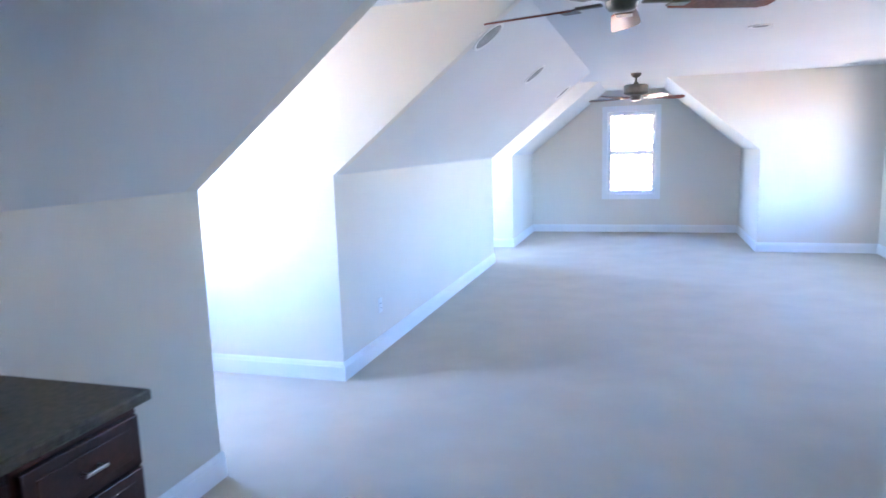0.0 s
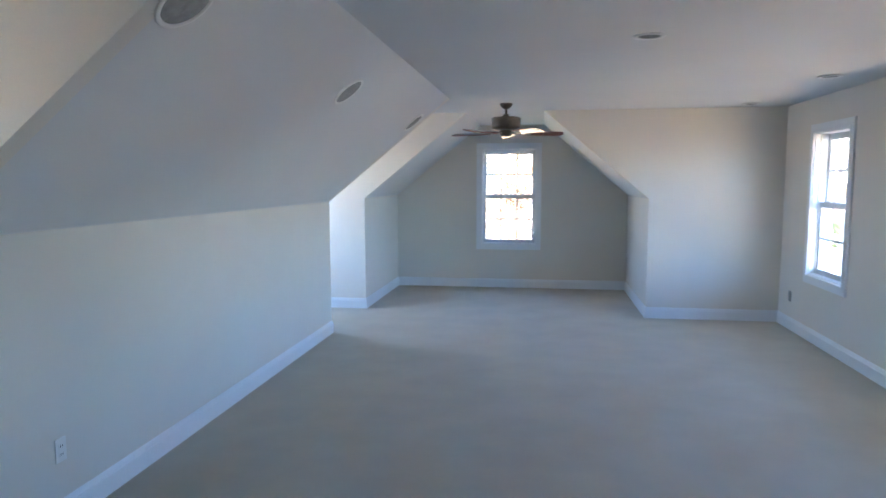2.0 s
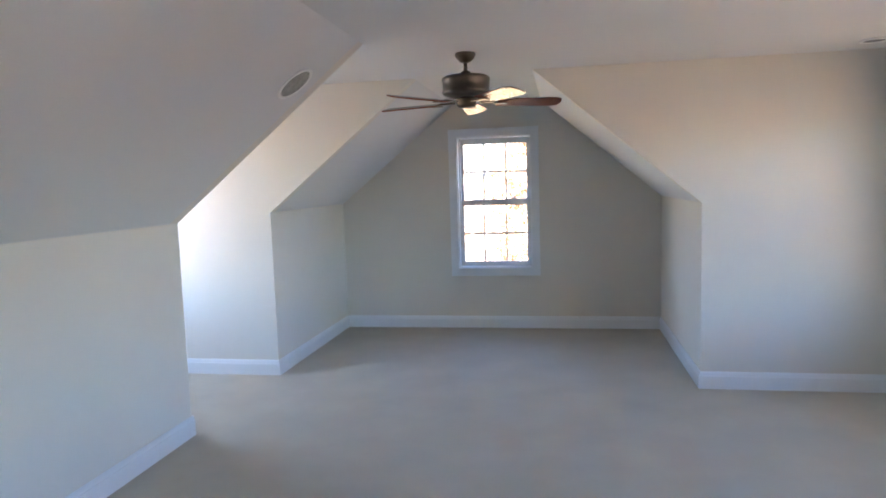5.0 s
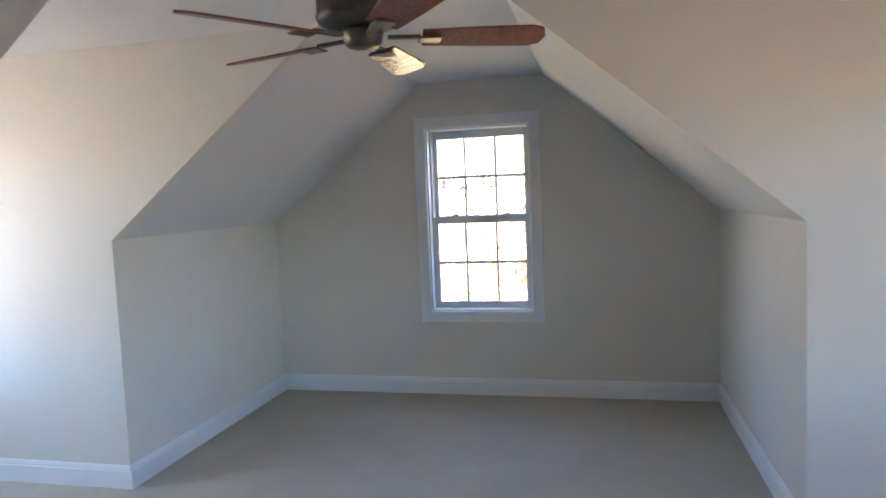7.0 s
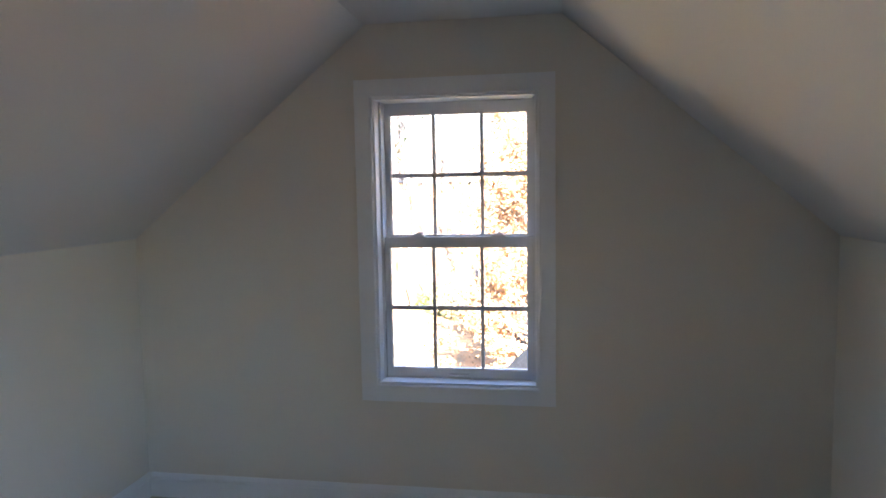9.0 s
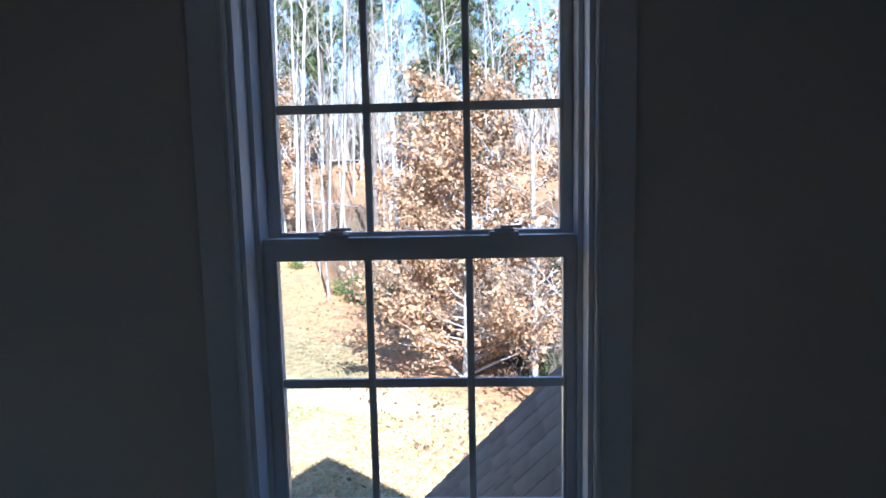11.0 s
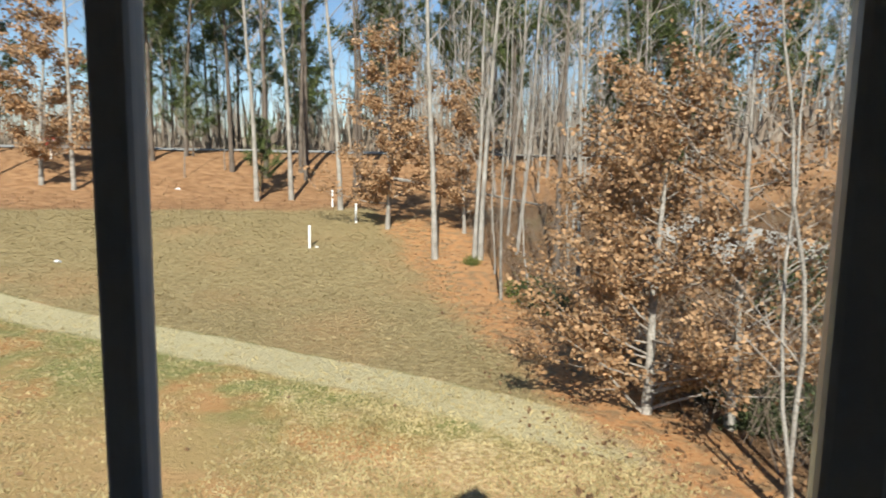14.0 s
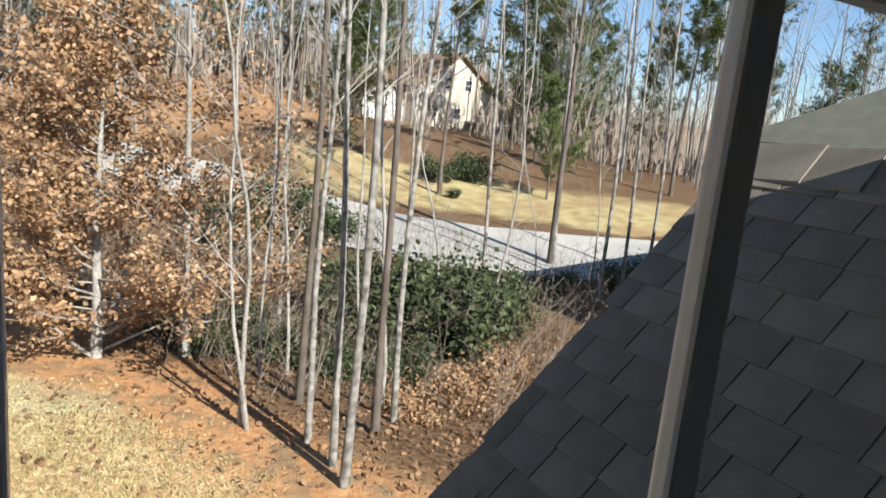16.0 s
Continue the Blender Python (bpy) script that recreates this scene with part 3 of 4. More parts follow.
                part("lock_lever", boxes((lx - 0.008, lx + 0.042, f0 + 0.012, f0 + 0.024, zt + 0.0165, zt + 0.023), bevel=0.002), M_SASH, lock)
    top.matrix_world = Matrix.Translation(at) @ pose(0, 0, 0, 0, 0, turn)
    return top


window("window_1", "white double-hung gable window with twelve panes", (1.706, YF, 0), 0)
window("window_2", "white double-hung window in the side wall", (WX, 9.56, 0), -90, 0.085)
window("window_3", "white double-hung window in the side wall", (WX, 7.82, 0), -90, 0.085)
# added, unseen window: gives the fill lamp at y 6.08 an opening
window("window_added", "white double-hung window in the side wall", (WX, 6.08, 0), -90, 0.085)
window("window_4", "white double-hung dormer window", (DX, sum(D1) / 2, 0), 90, 0.085)
window("window_5", "white double-hung dormer window", (DX, sum(D2) / 2, 0), 90, 0.085)


# ceiling fans
def ceiling_fan(at, label, turn):
    fan = tagged(new("ceiling_fan"), label, "ceiling fan", "ceiling fans of the attic")
    part("canopy", lathe([(0.066, 0.0), (0.068, -0.012), (0.060, -0.030), (0.040, -0.052), (0.020, -0.062)]), M_BRONZE, fan, smooth=True)
    part("downrod", lathe([(0.0125, -0.060), (0.0125, -0.130)], 14), M_BRONZE, fan, smooth=True)
    part("collar", lathe([(0.016, -0.112), (0.030, -0.116), (0.034, -0.132), (0.05, -0.142)], 20), M_BRONZE, fan, smooth=True)
    part("motor_housing", lathe([(0.05, -0.140), (0.138, -0.146), (0.155, -0.158), (0.158, -0.172), (0.153, -0.182), (0.153, -0.236), (0.158, -0.244), (0.150, -0.262), (0.10, -0.280), (0.07, -0.284)], 36),
         M_BRONZE, fan, "dark bronze motor drum", smooth=True)
    part("switch_cup", lathe([(0.07, -0.284), (0.072, -0.296), (0.064, -0.330), (0.052, -0.344), (0.02, -0.350)], 24), M_BRONZE, fan, smooth=True)
    for k in range(5):
        a = radians(turn + 72 * k)
        # blade iron: a plate and a fork
        arm = boxes((0.085, 0.20, -0.014, 0.014, -0.318, -0.306), (0.19, 0.27, -0.038, 0.038, -0.326, -0.319), bevel=0.003)
        arm_ob = part("blade_arm", arm, M_BRONZE, fan)
        bm = bmesh.new()
        outline = [(0.205, -0.052), (0.40, -0.064), (0.585, -0.070), (0.625, -0.052), (0.640, 0.0), (0.625, 0.052), (0.585, 0.070), (0.40, 0.064), (0.205, 0.052)]
        pitch = math.tan(radians(13))
        lo = [bm.verts.new((x, y, -0.3190 - y * pitch)) for x, y in outline]
        hi = [bm.verts.new((x, y, -0.3110 - y * pitch)) for x, y in outline]
        bm.faces.new(lo)
        bm.faces.new(hi)
        for i in range(len(outline)):
            j = (i + 1) % len(outline)
            bm.faces.new((lo[i], lo[j], hi[j], hi[i]))
        blade = part("blade", bm, M_BLADE, fan, "reddish brown wooden blade")
        for ob in (arm_ob, blade):
            ob.matrix_basis = Matrix.Rotation(a, 4, 'Z')
    fan.location = at
    return fan


ceiling_fan((1.82, 9.97, H), "dark bronze ceiling fan with five reddish wooden blades", 18)
ceiling_fan((1.86, 3.72, H), "dark bronze ceiling fan with five reddish wooden blades", 18)


# round grilles in the slope
def slope_pose(y, along):
    n = math.hypot(SX, H - HK)
    u = Vector((SX / n, 0, (H - HK) / n))
    p = Vector((0, y, HK)) + u * along
    nrm = Vector(((H - HK) / n, 0, -SX / n))
    return Matrix((( -u.x, 0, nrm.x, p.x), (0, 1, 0, y), (-u.z, 0, nrm.z, p.z), (0, 0, 0, 1)))


def speaker(y, along):
    sp = tagged(new("ceiling_speaker"), "round grey in-ceiling speaker with a white rim", "speaker", "speakers in the slope")
    part("rim", lathe([(0.100, -0.002), (0.118, 0.0), (0.122, 0.004), (0.116, 0.009), (0.104, 0.010), (0.100, 0.004)], 40, cap=False), M_PLASTIC, sp, "white plastic rim", smooth=True)
    part("grille", lathe([(0.0005, 0.0075), (0.05, 0.0072), (0.085, 0.006), (0.1035, 0.003)], 40, cap=False), M_GRILLE, sp, "grey perforated grille", smooth=True)
    sp.matrix_world = slope_pose(y, along)
    return sp


for sy, sa in ((4.93, 1.315), (6.97, 1.26), (9.18, 1.245)):
    speaker(sy, sa)


def recessed_light(x, y):
    li = tagged(new("recessed_light"), "recessed round ceiling downlight, switched off", "downlight", "downlights in the ceiling")
    part("trim_ring", lathe([(0.062, -0.001), (0.088, -0.001), (0.090, -0.005), (0.084, -0.010), (0.066, -0.009), (0.062, -0.004)], 36, cap=False), M_PLASTIC, li, smooth=True)
    part("baffle", lathe([(0.0005, -0.0012), (0.05, -0.0016), (0.064, -0.004)], 30, cap=False), M_OUTLET, li, "grey baffle", smooth=True)
    li.location = (x, y, H)
    return li


recessed_light(2.81, 6.75)
recessed_light(4.45, 8.50)
recessed_light(4.42, 10.42)


def outlet(at, turn, label, plate_mat):
    o = tagged(new("wall_outlet"), label, "outlet")
    part("plate", boxes((-0.035, 0.035, -0.006, 0, -0.057, 0.057), bevel=0.002), plate_mat, o)
    for dz in (-0.02, 0.02):
        r = part("receptacle", boxes((-0.017, 0.017, -0.0085, -0.0062, dz - 0.014, dz + 0.014), bevel=0.001), plate_mat, o)
        part("slot", boxes((-0.008, -0.005, -0.0095, -0.0086, dz - 0.005, dz + 0.005), (0.005, 0.008, -0.0095, -0.0086, dz - 0.005, dz + 0.005)), M_DARK, r)
    o.matrix_world = Matrix.Translation(at) @ pose(0, 0, 0, 0, 0, turn)
    return o


outlet((0, 5.46, 0.37), 90, "white duplex wall outlet above the baseboard", M_PLASTIC)
outlet((WX, 10.42, 0.36), -90, "dark grey uncovered wall outlet box", M_OUTLET)


# run of base cabinets along the knee wall
def base_cabinet(y0, y1, label):
    c = tagged(new("base_cabinet"), label, "cabinet", "base cabinets along the knee wall")
    part("body", boxes((0.003, 0.555, y0, y1, 0.10, 0.862)), M_CHERRY, c)
    part("toe_kick", boxes((0.003, 0.485, y0, y1, 0.0, 0.098)), M_CHERRY, c)

    def front(name, z0, z1):
        bm = boxes((0.557, 0.577, y0 + 0.012, y1 - 0.012, z0, z1), bevel=0.004)
        f = part(name, bm, M_CHERRY, c)
        part("panel", boxes((0.5775, 0.581, y0 + 0.05, y1 - 0.05, z0 + 0.03, z1 - 0.03), bevel=0.0015), M_CHERRY, f)
        ym, zm = (y0 + y1) / 2, (z0 + z1) / 2
        part("handle", boxes((0.5815, 0.605, ym - 0.030, ym - 0.024, zm - 0.004, zm + 0.004), (0.5815, 0.605, ym + 0.024, ym + 0.030, zm - 0.004, zm + 0.004),
                             (0.6052, 0.612, ym - 0.038, ym + 0.038, zm - 0.005, zm + 0.005), bevel=0.002), M_STEEL, f, "satin nickel bar handle")
    for z0, z1 in ((0.685, 0.835), (0.415, 0.675), (0.115, 0.405)):
        front("drawer", z0, z1)
    return c


base_cabinet(1.88, 2.285, "dark cherry base cabinet with drawers and nickel handles")
base_cabinet(1.33, 1.875, "dark cherry base cabinet with drawers and nickel handles")
base_cabinet(0.78, 1.325, "dark cherry base cabinet with drawers and nickel handles")
tagged(link_bm("countertop", boxes((0.003, 0.60, 0.76, 2.31, 0.866, 0.90), bevel=0.006), M_STONE), "brown speckled laminate countertop on the base cabinets", "countertop")


# ground outside: lawn, bank up to the road, gully and the neighbour's rise
def step(v, a, b):
    u = min(1, max(0, (v - a) / (b - a)))
    return u * u * (3 - 2 * u)


def ground_z(x, y):
    q = (x - 3.0) * 0.884 + (y - 23.2) * 0.468      # across the edge of the woods
    v = -0.41 * x + 0.91 * y                         # up the bank to the lane
    nb = 0.62 * x + 0.785 * y                        # up the neighbour's rise
    z = -3.2 + 2.0 * step(v, 31, 50) + 3.5 * step(v, 49, 66)
    z -= 1.2 * step(q, 0.5, 7) * (1 - step(v, 36, 50)) * (1 - step(nb, 30, 44))
    z += 2.2 * step(y, 40, 70) * step(-x, -12, 6) * (1 - step(v, 40, 60))
    z += 2.4 * step(nb, 36, 62) * step(x, 4, 14)
    z += 4 * step(math.hypot(x, y), 90, 300)
    z += 0.10 * noise.noise(Vector((x * 0.35, y * 0.35, 3)))
    return z


def sheet(name, xs, ys, material, lift=0.0):
    verts = [(x, y, ground_z(x, y) + lift) for y in ys for x in xs]
    k = len(xs)
    faces = [(j * k + i, j * k + i + 1, (j + 1) * k + i + 1, (j + 1) * k + i) for j in range(len(ys) - 1) for i in range(k - 1)]
    return raw_mesh(name, verts, faces, material, smooth=True)


def grade(lo, hi, fine_lo, fine_hi, fine, coarse):
    out, v = [], lo
    while v < hi:
        out.append(v)
        v += fine if fine_lo <= v < fine_hi else coarse
    return out + [hi]


structure(sheet("ground", [-900, -500, -300, -200, -140] + grade(-100, 100, -44, 32, 0.6, 5) + [140, 200, 300, 500, 900],
                [-900, -400, -150, -60, -20] + grade(0, 140, 12, 66, 0.6, 5) + [180, 260, 400, 900], M_GROUND),
          "winter lawn with bare clay and leaf litter under the woods", "ground")


def strip(name, centre, half, material, lift):
    """A flat road along a line of points."""
    verts, faces = [], []
    pts = []
    for (ax, ay), (bx, by) in zip(centre, centre[1:]):
        for k in range(14):
            pts.append((ax + (bx - ax) * k / 14, ay + (by - ay) * k / 14))
    pts.append(centre[-1])
    for i, (x, y) in enumerate(pts):
        a, b = pts[max(0, i - 1)], pts[min(len(pts) - 1, i + 1)]
        d = Vector((b[0] - a[0], b[1] - a[1], 0)).normalized()
        nx, ny = -d.y, d.x
        for k in (-1, -0.5, 0, 0.5, 1):
            px, py = x + nx * half * k, y + ny * half * k
            verts.append((px, py, ground_z(px, py) + lift))
    for i in range(len(pts) - 1):
        for k in range(4):
            a = i * 5 + k
            faces.append((a, a + 1, a + 6, a + 5))
    ob = raw_mesh(name, verts, faces, material, smooth=True)
    return ob


structure(strip("road", [(-85, 26), (-62, 43), (-45, 52.3), (-22, 62.6), (4, 75)], 2.4, M_ASPHALT, 0.10), "pale grey lane along the top of the bank", "road")
structure(strip("pavement", [(1, 50.5), (6, 47.8), (11.2, 41.6), (16.4, 36.5), (21.5, 33.2), (34, 27)], 2.7, M_CONCRETE, 0.10), "pale concrete driveway beyond the gully", "driveway")


# small gable roof below the window, shingle by shingle
def porch_roof():
    rx, rz, y0, y1 = 3.08, 1.645, 12.985, 13.90
    run = 3.0
    roof = tagged(new("porch_roof"), "small dark asphalt-shingled gable roof below the window", "roof", kind="structure")
    part("deck", prism([(rx - run, rz - run - 0.02), (rx, rz - 0.02), (rx + run, rz - run - 0.02), (rx + run, rz - run - 0.14), (rx, rz - 0.14), (rx - run, rz - run - 0.14)], "y", y0, y1 - 0.012), M_SHINGLE, roof)
    part("rake_board", prism([(rx - run, rz - run - 0.03), (rx, rz - 0.03), (rx + run, rz - run - 0.03), (rx + run, rz - run - 0.2), (rx, rz - 0.2), (rx - run, rz - run - 0.2)], "y", y1 - 0.010, y1 + 0.012), M_WHITEWALL, roof, "white rake board")
    part("gable_wall", prism([(rx - run + 0.25, -5.2), (rx + run - 0.25, -5.2), (rx + run - 0.25, rz - run), (rx, rz - 0.22), (rx - run + 0.25, rz - run)], "y", y0, y1 - 0.25), M_SIDING, roof)
    wide, expo = 0.125, 0.085
    tile = boxes((-0.07, 0.05, 0.002, wide - 0.002, 0.0, 0.006)).copy()
    me = bpy.data.meshes.new("shingle")
    tile.to_mesh(me)
    me.materials.append(M_SHINGLE)
    rnd = random.Random(4)
    for side in (-1, 1):
        rows = 24 if side < 0 else 12
        for r in range(rows):
            d = 0.08 + expo * r
            off = rnd.choice((0.0, 0.042, 0.083)) + rnd.uniform(-0.012, 0.012)
            y = y0 - off
            while y < y1 + 0.01:
                a, b = max(y, y0), min(y + wide, y1 + 0.02)
                if b - a > 0.03:
                    ob = new("shingle", me)
                    ob.parent = roof
                    c = math.sqrt(0.5)
                    p = Vector((rx + side * d * c, a, rz - d * c))
                    down = Vector((side * c, 0, -c))
                    nrm = Vector((side * c, 0, c))
                    down = (down + nrm * (0.04 + rnd.uniform(-0.006, 0.01))).normalized()
                    nrm = Vector((-down.z * side, 0, down.x * side)) * 1.0
                    if nrm.z < 0:
                        nrm = -nrm
                    ydir = Vector((0, 1, 0)) * ((b - a) / wide)
                    p = p + nrm * 0.004
                    ob.matrix_basis = Matrix(((down.x, ydir.x, nrm.x, p.x), (down.y, ydir.y, nrm.y, p.y), (down.z, ydir.z, nrm.z, p.z), (0, 0, 0, 1)))
                y += wide
    capm = bpy.data.meshes.new("ridge_cap")
    bm = prism([(-0.085, -0.080), (0, 0.006), (0.085, -0.080), (0.085, -0.072), (0, 0.016), (-0.085, -0.072)], "y", 0, 0.20)
    bmesh.ops.recalc_face_normals(bm, faces=bm.faces)
    bm.to_mesh(capm)
    bm.free()
    capm.materials.append(M_SHINGLE)
    y = y1 - 0.19
    while y > y0 - 0.05:
        ob = new("ridge_cap", capm)
        ob.parent = roof
        ob.matrix_basis = Matrix.Translation((rx, y, rz + 0.012)) @ pose(0, 0, 0, -3.2, rnd.uniform(-1, 1), 0)
        y -= 0.135
    return roof


porch_roof()


# trees: tubes with a few sides, twigs on limbs on a trunk
class Tubes:
    def __init__(self):
        self.v, self.f = [], []

    def tube(self, pts, radii, sides):
        base = len(self.v)
        for i, p in enumerate(pts):
            d = (pts[min(i + 1, len(pts) - 1)] - pts[max(i - 1, 0)]).normalized()
            s = d.cross(Vector((0.31, 0.87, 0.38))).normalized()
            u = d.cross(s)
            for k in range(sides):
                a = 2 * math.pi * k / sides
                self.v.append(tuple(p + (s * math.cos(a) + u * math.sin(a)) * radii[i]))
        for i in range(len(pts) - 1):
            for k in range(sides):
                a, b = base + i * sides + k, base + i * sides + (k + 1) % sides
                self.f.append((a, b, b + sides, a + sides))

    def limb(self, rnd, start, way, length, r, sides, segs, rise=0.25, wander=0.16):
        pts, radii, p, d = [start], [r], start.copy(), way.normalized()
        for i in range(segs):
            d = (d + Vector((rnd.uniform(-wander, wander), rnd.uniform(-wander, wander), rnd.uniform(-wander, wander) + rise / segs))).normalized()
            p = p + d * (length / segs)
            pts.append(p.copy())
            radii.append(max(0.003, r * (1 - 0.85 * (i + 1) / segs)))
        self.tube(pts, radii, sides)
        return pts


def tree_skeleton(rnd, height, radius, first=0.35, limbs=26, spread=2.6, twigs=5, lean=0.03, rise=(0.5, 1.3), bend=0.035):
    trunk, crown, tips = Tubes(), Tubes(), []
    segs = 9
    pts, radii = [], []
    p = Vector((0, 0, -0.3))
    d = Vector((rnd.uniform(-lean, lean), rnd.uniform(-lean, lean), 1)).normalized()
    for i in range(segs + 1):
        pts.append(p.copy())
        radii.append(radius * (1.25 if i == 0 else 1) * max(0.12, 1 - 0.9 * i / segs))
        d = (d + Vector((rnd.uniform(-bend, bend), rnd.uniform(-bend, bend), 0.05))).normalized()
        p = p + d * (height / segs)
    trunk.tube(pts, radii, 8)
    for k in range(limbs):
        f = first + (1 - first) * (k + rnd.random()) / limbs
        i = min(segs - 1, int(f * segs))
        u = f * segs - i
        start = pts[i].lerp(pts[i + 1], u)
        a = rnd.uniform(0, 2 * math.pi)
        up = rnd.uniform(*rise)
        ln = spread * (1.15 - 0.75 * f) * rnd.uniform(0.5, 1.2)
        r = radii[i] * rnd.uniform(0.22, 0.4)
        bp = crown.limb(rnd, start, Vector((math.cos(a), math.sin(a), up)), ln, r, 4, 5)
        for j in range(twigs):
            q = bp[rnd.randint(1, len(bp) - 1)]
            b = a + rnd.uniform(-1.2, 1.2)
            tp = crown.limb(rnd, q, Vector((math.cos(b), math.sin(b), rnd.uniform(0.1, 1.4))), ln * rnd.uniform(0.25, 0.6), max(0.004, r * 0.35), 3, 3)
            tips.append((tp, ln))
        tips.append((bp[2:], ln))
    return trunk, crown, tips


def bare_tree(seed, height, radius, bark, label, **kw):
    rnd = random.Random(seed)
    trunk, crown, _ = tree_skeleton(rnd, height, radius, **kw)
    tr = tagged(new("bare_tree"), label, "tree", "bare trees of the wood edge")
    raw_mesh("trunk", trunk.v, trunk.f, bark, tr, smooth=True)
    raw_mesh("crown", crown.v, crown.f, M_TWIG, tr, "bare grey limbs and twigs")
    return tr


def leaf_quads(rnd, verts, faces, p, size, droop=0.3):
    """One folded leaf of two triangles and a tip."""
    d = Vector((rnd.gauss(0, 1), rnd.gauss(0, 1), rnd.gauss(-droop, 0.8))).normalized()
    s = d.cross(Vector((rnd.gauss(0, 1), rnd.gauss(0, 1), rnd.gauss(0, 1)))).normalized() * size * 0.36
    b = len(verts)
    m = p + d * size * 0.5
    verts += [tuple(p), tuple(m + s), tuple(p + d * size), tuple(m - s)]
    faces.append((b, b + 1, b + 2, b + 3))


def leafy_tree(name, seed, height, radius, label, leaves, size, first=0.1, spread=2.4, limbs=44, group="", bark=None, leaf=None, jitter=0.10):
    rnd = random.Random(seed)
    trunk, crown, tips = tree_skeleton(rnd, height, radius, first=first, limbs=limbs, spread=spread, twigs=7, rise=(0.0, 0.7))
    tr = tagged(new(name), label, "tree", group)
    raw_mesh("trunk", trunk.v, trunk.f, bark or M_BARK, tr, smooth=True)
    raw_mesh("limbs", crown.v, crown.f, M_TWIG, tr)
    verts, faces = [], []
    for k in range(leaves):
        tp, ln = rnd.choice(tips)
        i = rnd.randint(0, len(tp) - 2)
        if rnd.random() > 1.25 - 0.95 * tp[i].z / height:
            continue
        p = tp[i].lerp(tp[i + 1], rnd.random()) + Vector((rnd.gauss(0, jitter), rnd.gauss(0, jitter), rnd.gauss(0, jitter * 0.7)))
        leaf_quads(rnd, verts, faces, p, size * rnd.uniform(0.6, 1.3))
    raw_mesh("crown", verts, faces, leaf or M_BROWNLEAF, tr, "dry brown leaves still on the twigs")
    return tr


def pine_tree(seed, height, radius, label, tufts=1700, first=0.42):
    rnd = random.Random(seed)
    trunk, crown, tips = tree_skeleton(rnd, height, radius, first=first, limbs=38, spread=3.4, twigs=5)
    tr = tagged(new("pine_tree"), label, "tree", "pines among the bare trees")
    raw_mesh("trunk", trunk.v, trunk.f, M_BARK_D, tr, smooth=True)
    raw_mesh("limbs", crown.v, crown.f, M_BARK_D, tr)
    verts, faces = [], []
    for k in range(tufts):
        tp, ln = rnd.choice(tips)
        p = tp[rnd.randint(1, len(tp) - 1)] + Vector((rnd.gauss(0, 0.15), rnd.gauss(0, 0.15), rnd.gauss(0, 0.1)))
        for j in range(11):
            d = Vector((rnd.gauss(0, 1), rnd.gauss(0, 1), rnd.gauss(0.2, 0.7))).normalized() * rnd.uniform(0.16, 0.34)
            s = d.cross(Vector((0.2, 0.5, 0.9))).normalized() * 0.026
            b = len(verts)
            verts += [tuple(p - s), tuple(p + s), tuple(p + d)]
            faces.append((b, b + 1, b + 2))
    raw_mesh("crown", verts, faces, M_PINE, tr, "green needle tufts")
    return tr


def set_down(ob, x, y, turn=0.0, size=1.0, tall=1.0):
    ob.matrix_basis = Matrix.Translation((x, y, ground_z(x, y))) @ pose(0, 0, 0, 0, 0, turn) @ Matrix.Diagonal((size, size, size * tall, 1))
    return ob


def copy_down(ob, x, y, turn, size, tall=1.0):
    """A copy of a tree set on the ground at another turn and size."""
    c = copy_thing(ob, Matrix.Identity(4))
    return set_down(c, x, y, turn, size, tall)


def polar(az, d, ex=1.7, ey=12.7):
    return ex + d * math.sin(radians(az)), ey + d * math.cos(radians(az))


def foot(az, el):
    """Where a line of sight from the window meets the ground."""
    d = 4.0
    while d < 80:
        x, y = polar(az, d)
        if 1.57 + d * math.tan(radians(el)) < ground_z(x, y):
            break
        d += 0.1
    return x, y


rnd = random.Random(11)
GREY, DARK, PALE = "tall bare grey-barked tree at the wood edge", "tall dark-barked bare tree in the woods", "slender pale-blotched bare tree beside the gully"
grey = [bare_tree(30 + k, 17 + 2 * k, 0.13, M_BARK, GREY, first=0.3, limbs=28) for k in range(4)]
dark = [bare_tree(50 + k, 20 + k, 0.16, M_BARK_D, DARK, first=0.45, limbs=24) for k in range(2)]
pale = [bare_tree(60 + k, 13 + k, 0.058, M_BARK_P, PALE, first=0.36, limbs=26, spread=1.6, lean=0.02, bend=0.04, rise=(0.8, 1.8)) for k in range(4)]
thin = [bare_tree(80 + k, 8 + k, 0.04, M_BARK, "thin leaning bare sapling beside the gully", first=0.25, limbs=16, spread=1.7, lean=0.16, twigs=5, bend=0.12) for k in range(3)]
pines = [pine_tree(90 + k, 17 + 2 * k, 0.16, "tall pine with a high green crown") for k in range(3)]
young = [pine_tree(96 + k, 9 + 3 * k, 0.10, "younger green pine with low limbs", 1800, 0.14) for k in range(2)]

used = set()


def plant(stock, az, el, size=1.0, tall=1.0):
    x, y = foot(az, el)
    k = rnd.randrange(len(stock))
    ob = stock[k]
    if ob.name in used:
        return copy_down(ob, x, y, rnd.uniform(0, 360), size, tall)
    used.add(ob.name)
    return set_down(ob, x, y, rnd.uniform(0, 360), size, tall)


for az, el, s in ((-47.0, -2.5, 1.1), (-45.1, -1.9, .9), (-33.6, -3.4, 1.15), (-30.8, -3.3, 1.1), (-26.7, -4.1, 1.1), (-18.5, -8.2, 1.0), (-15.1, -8.2, .8), (-14.6, -8.2, .9), (-53, -2.0, 1.0)):
    plant(grey, az, el, s)
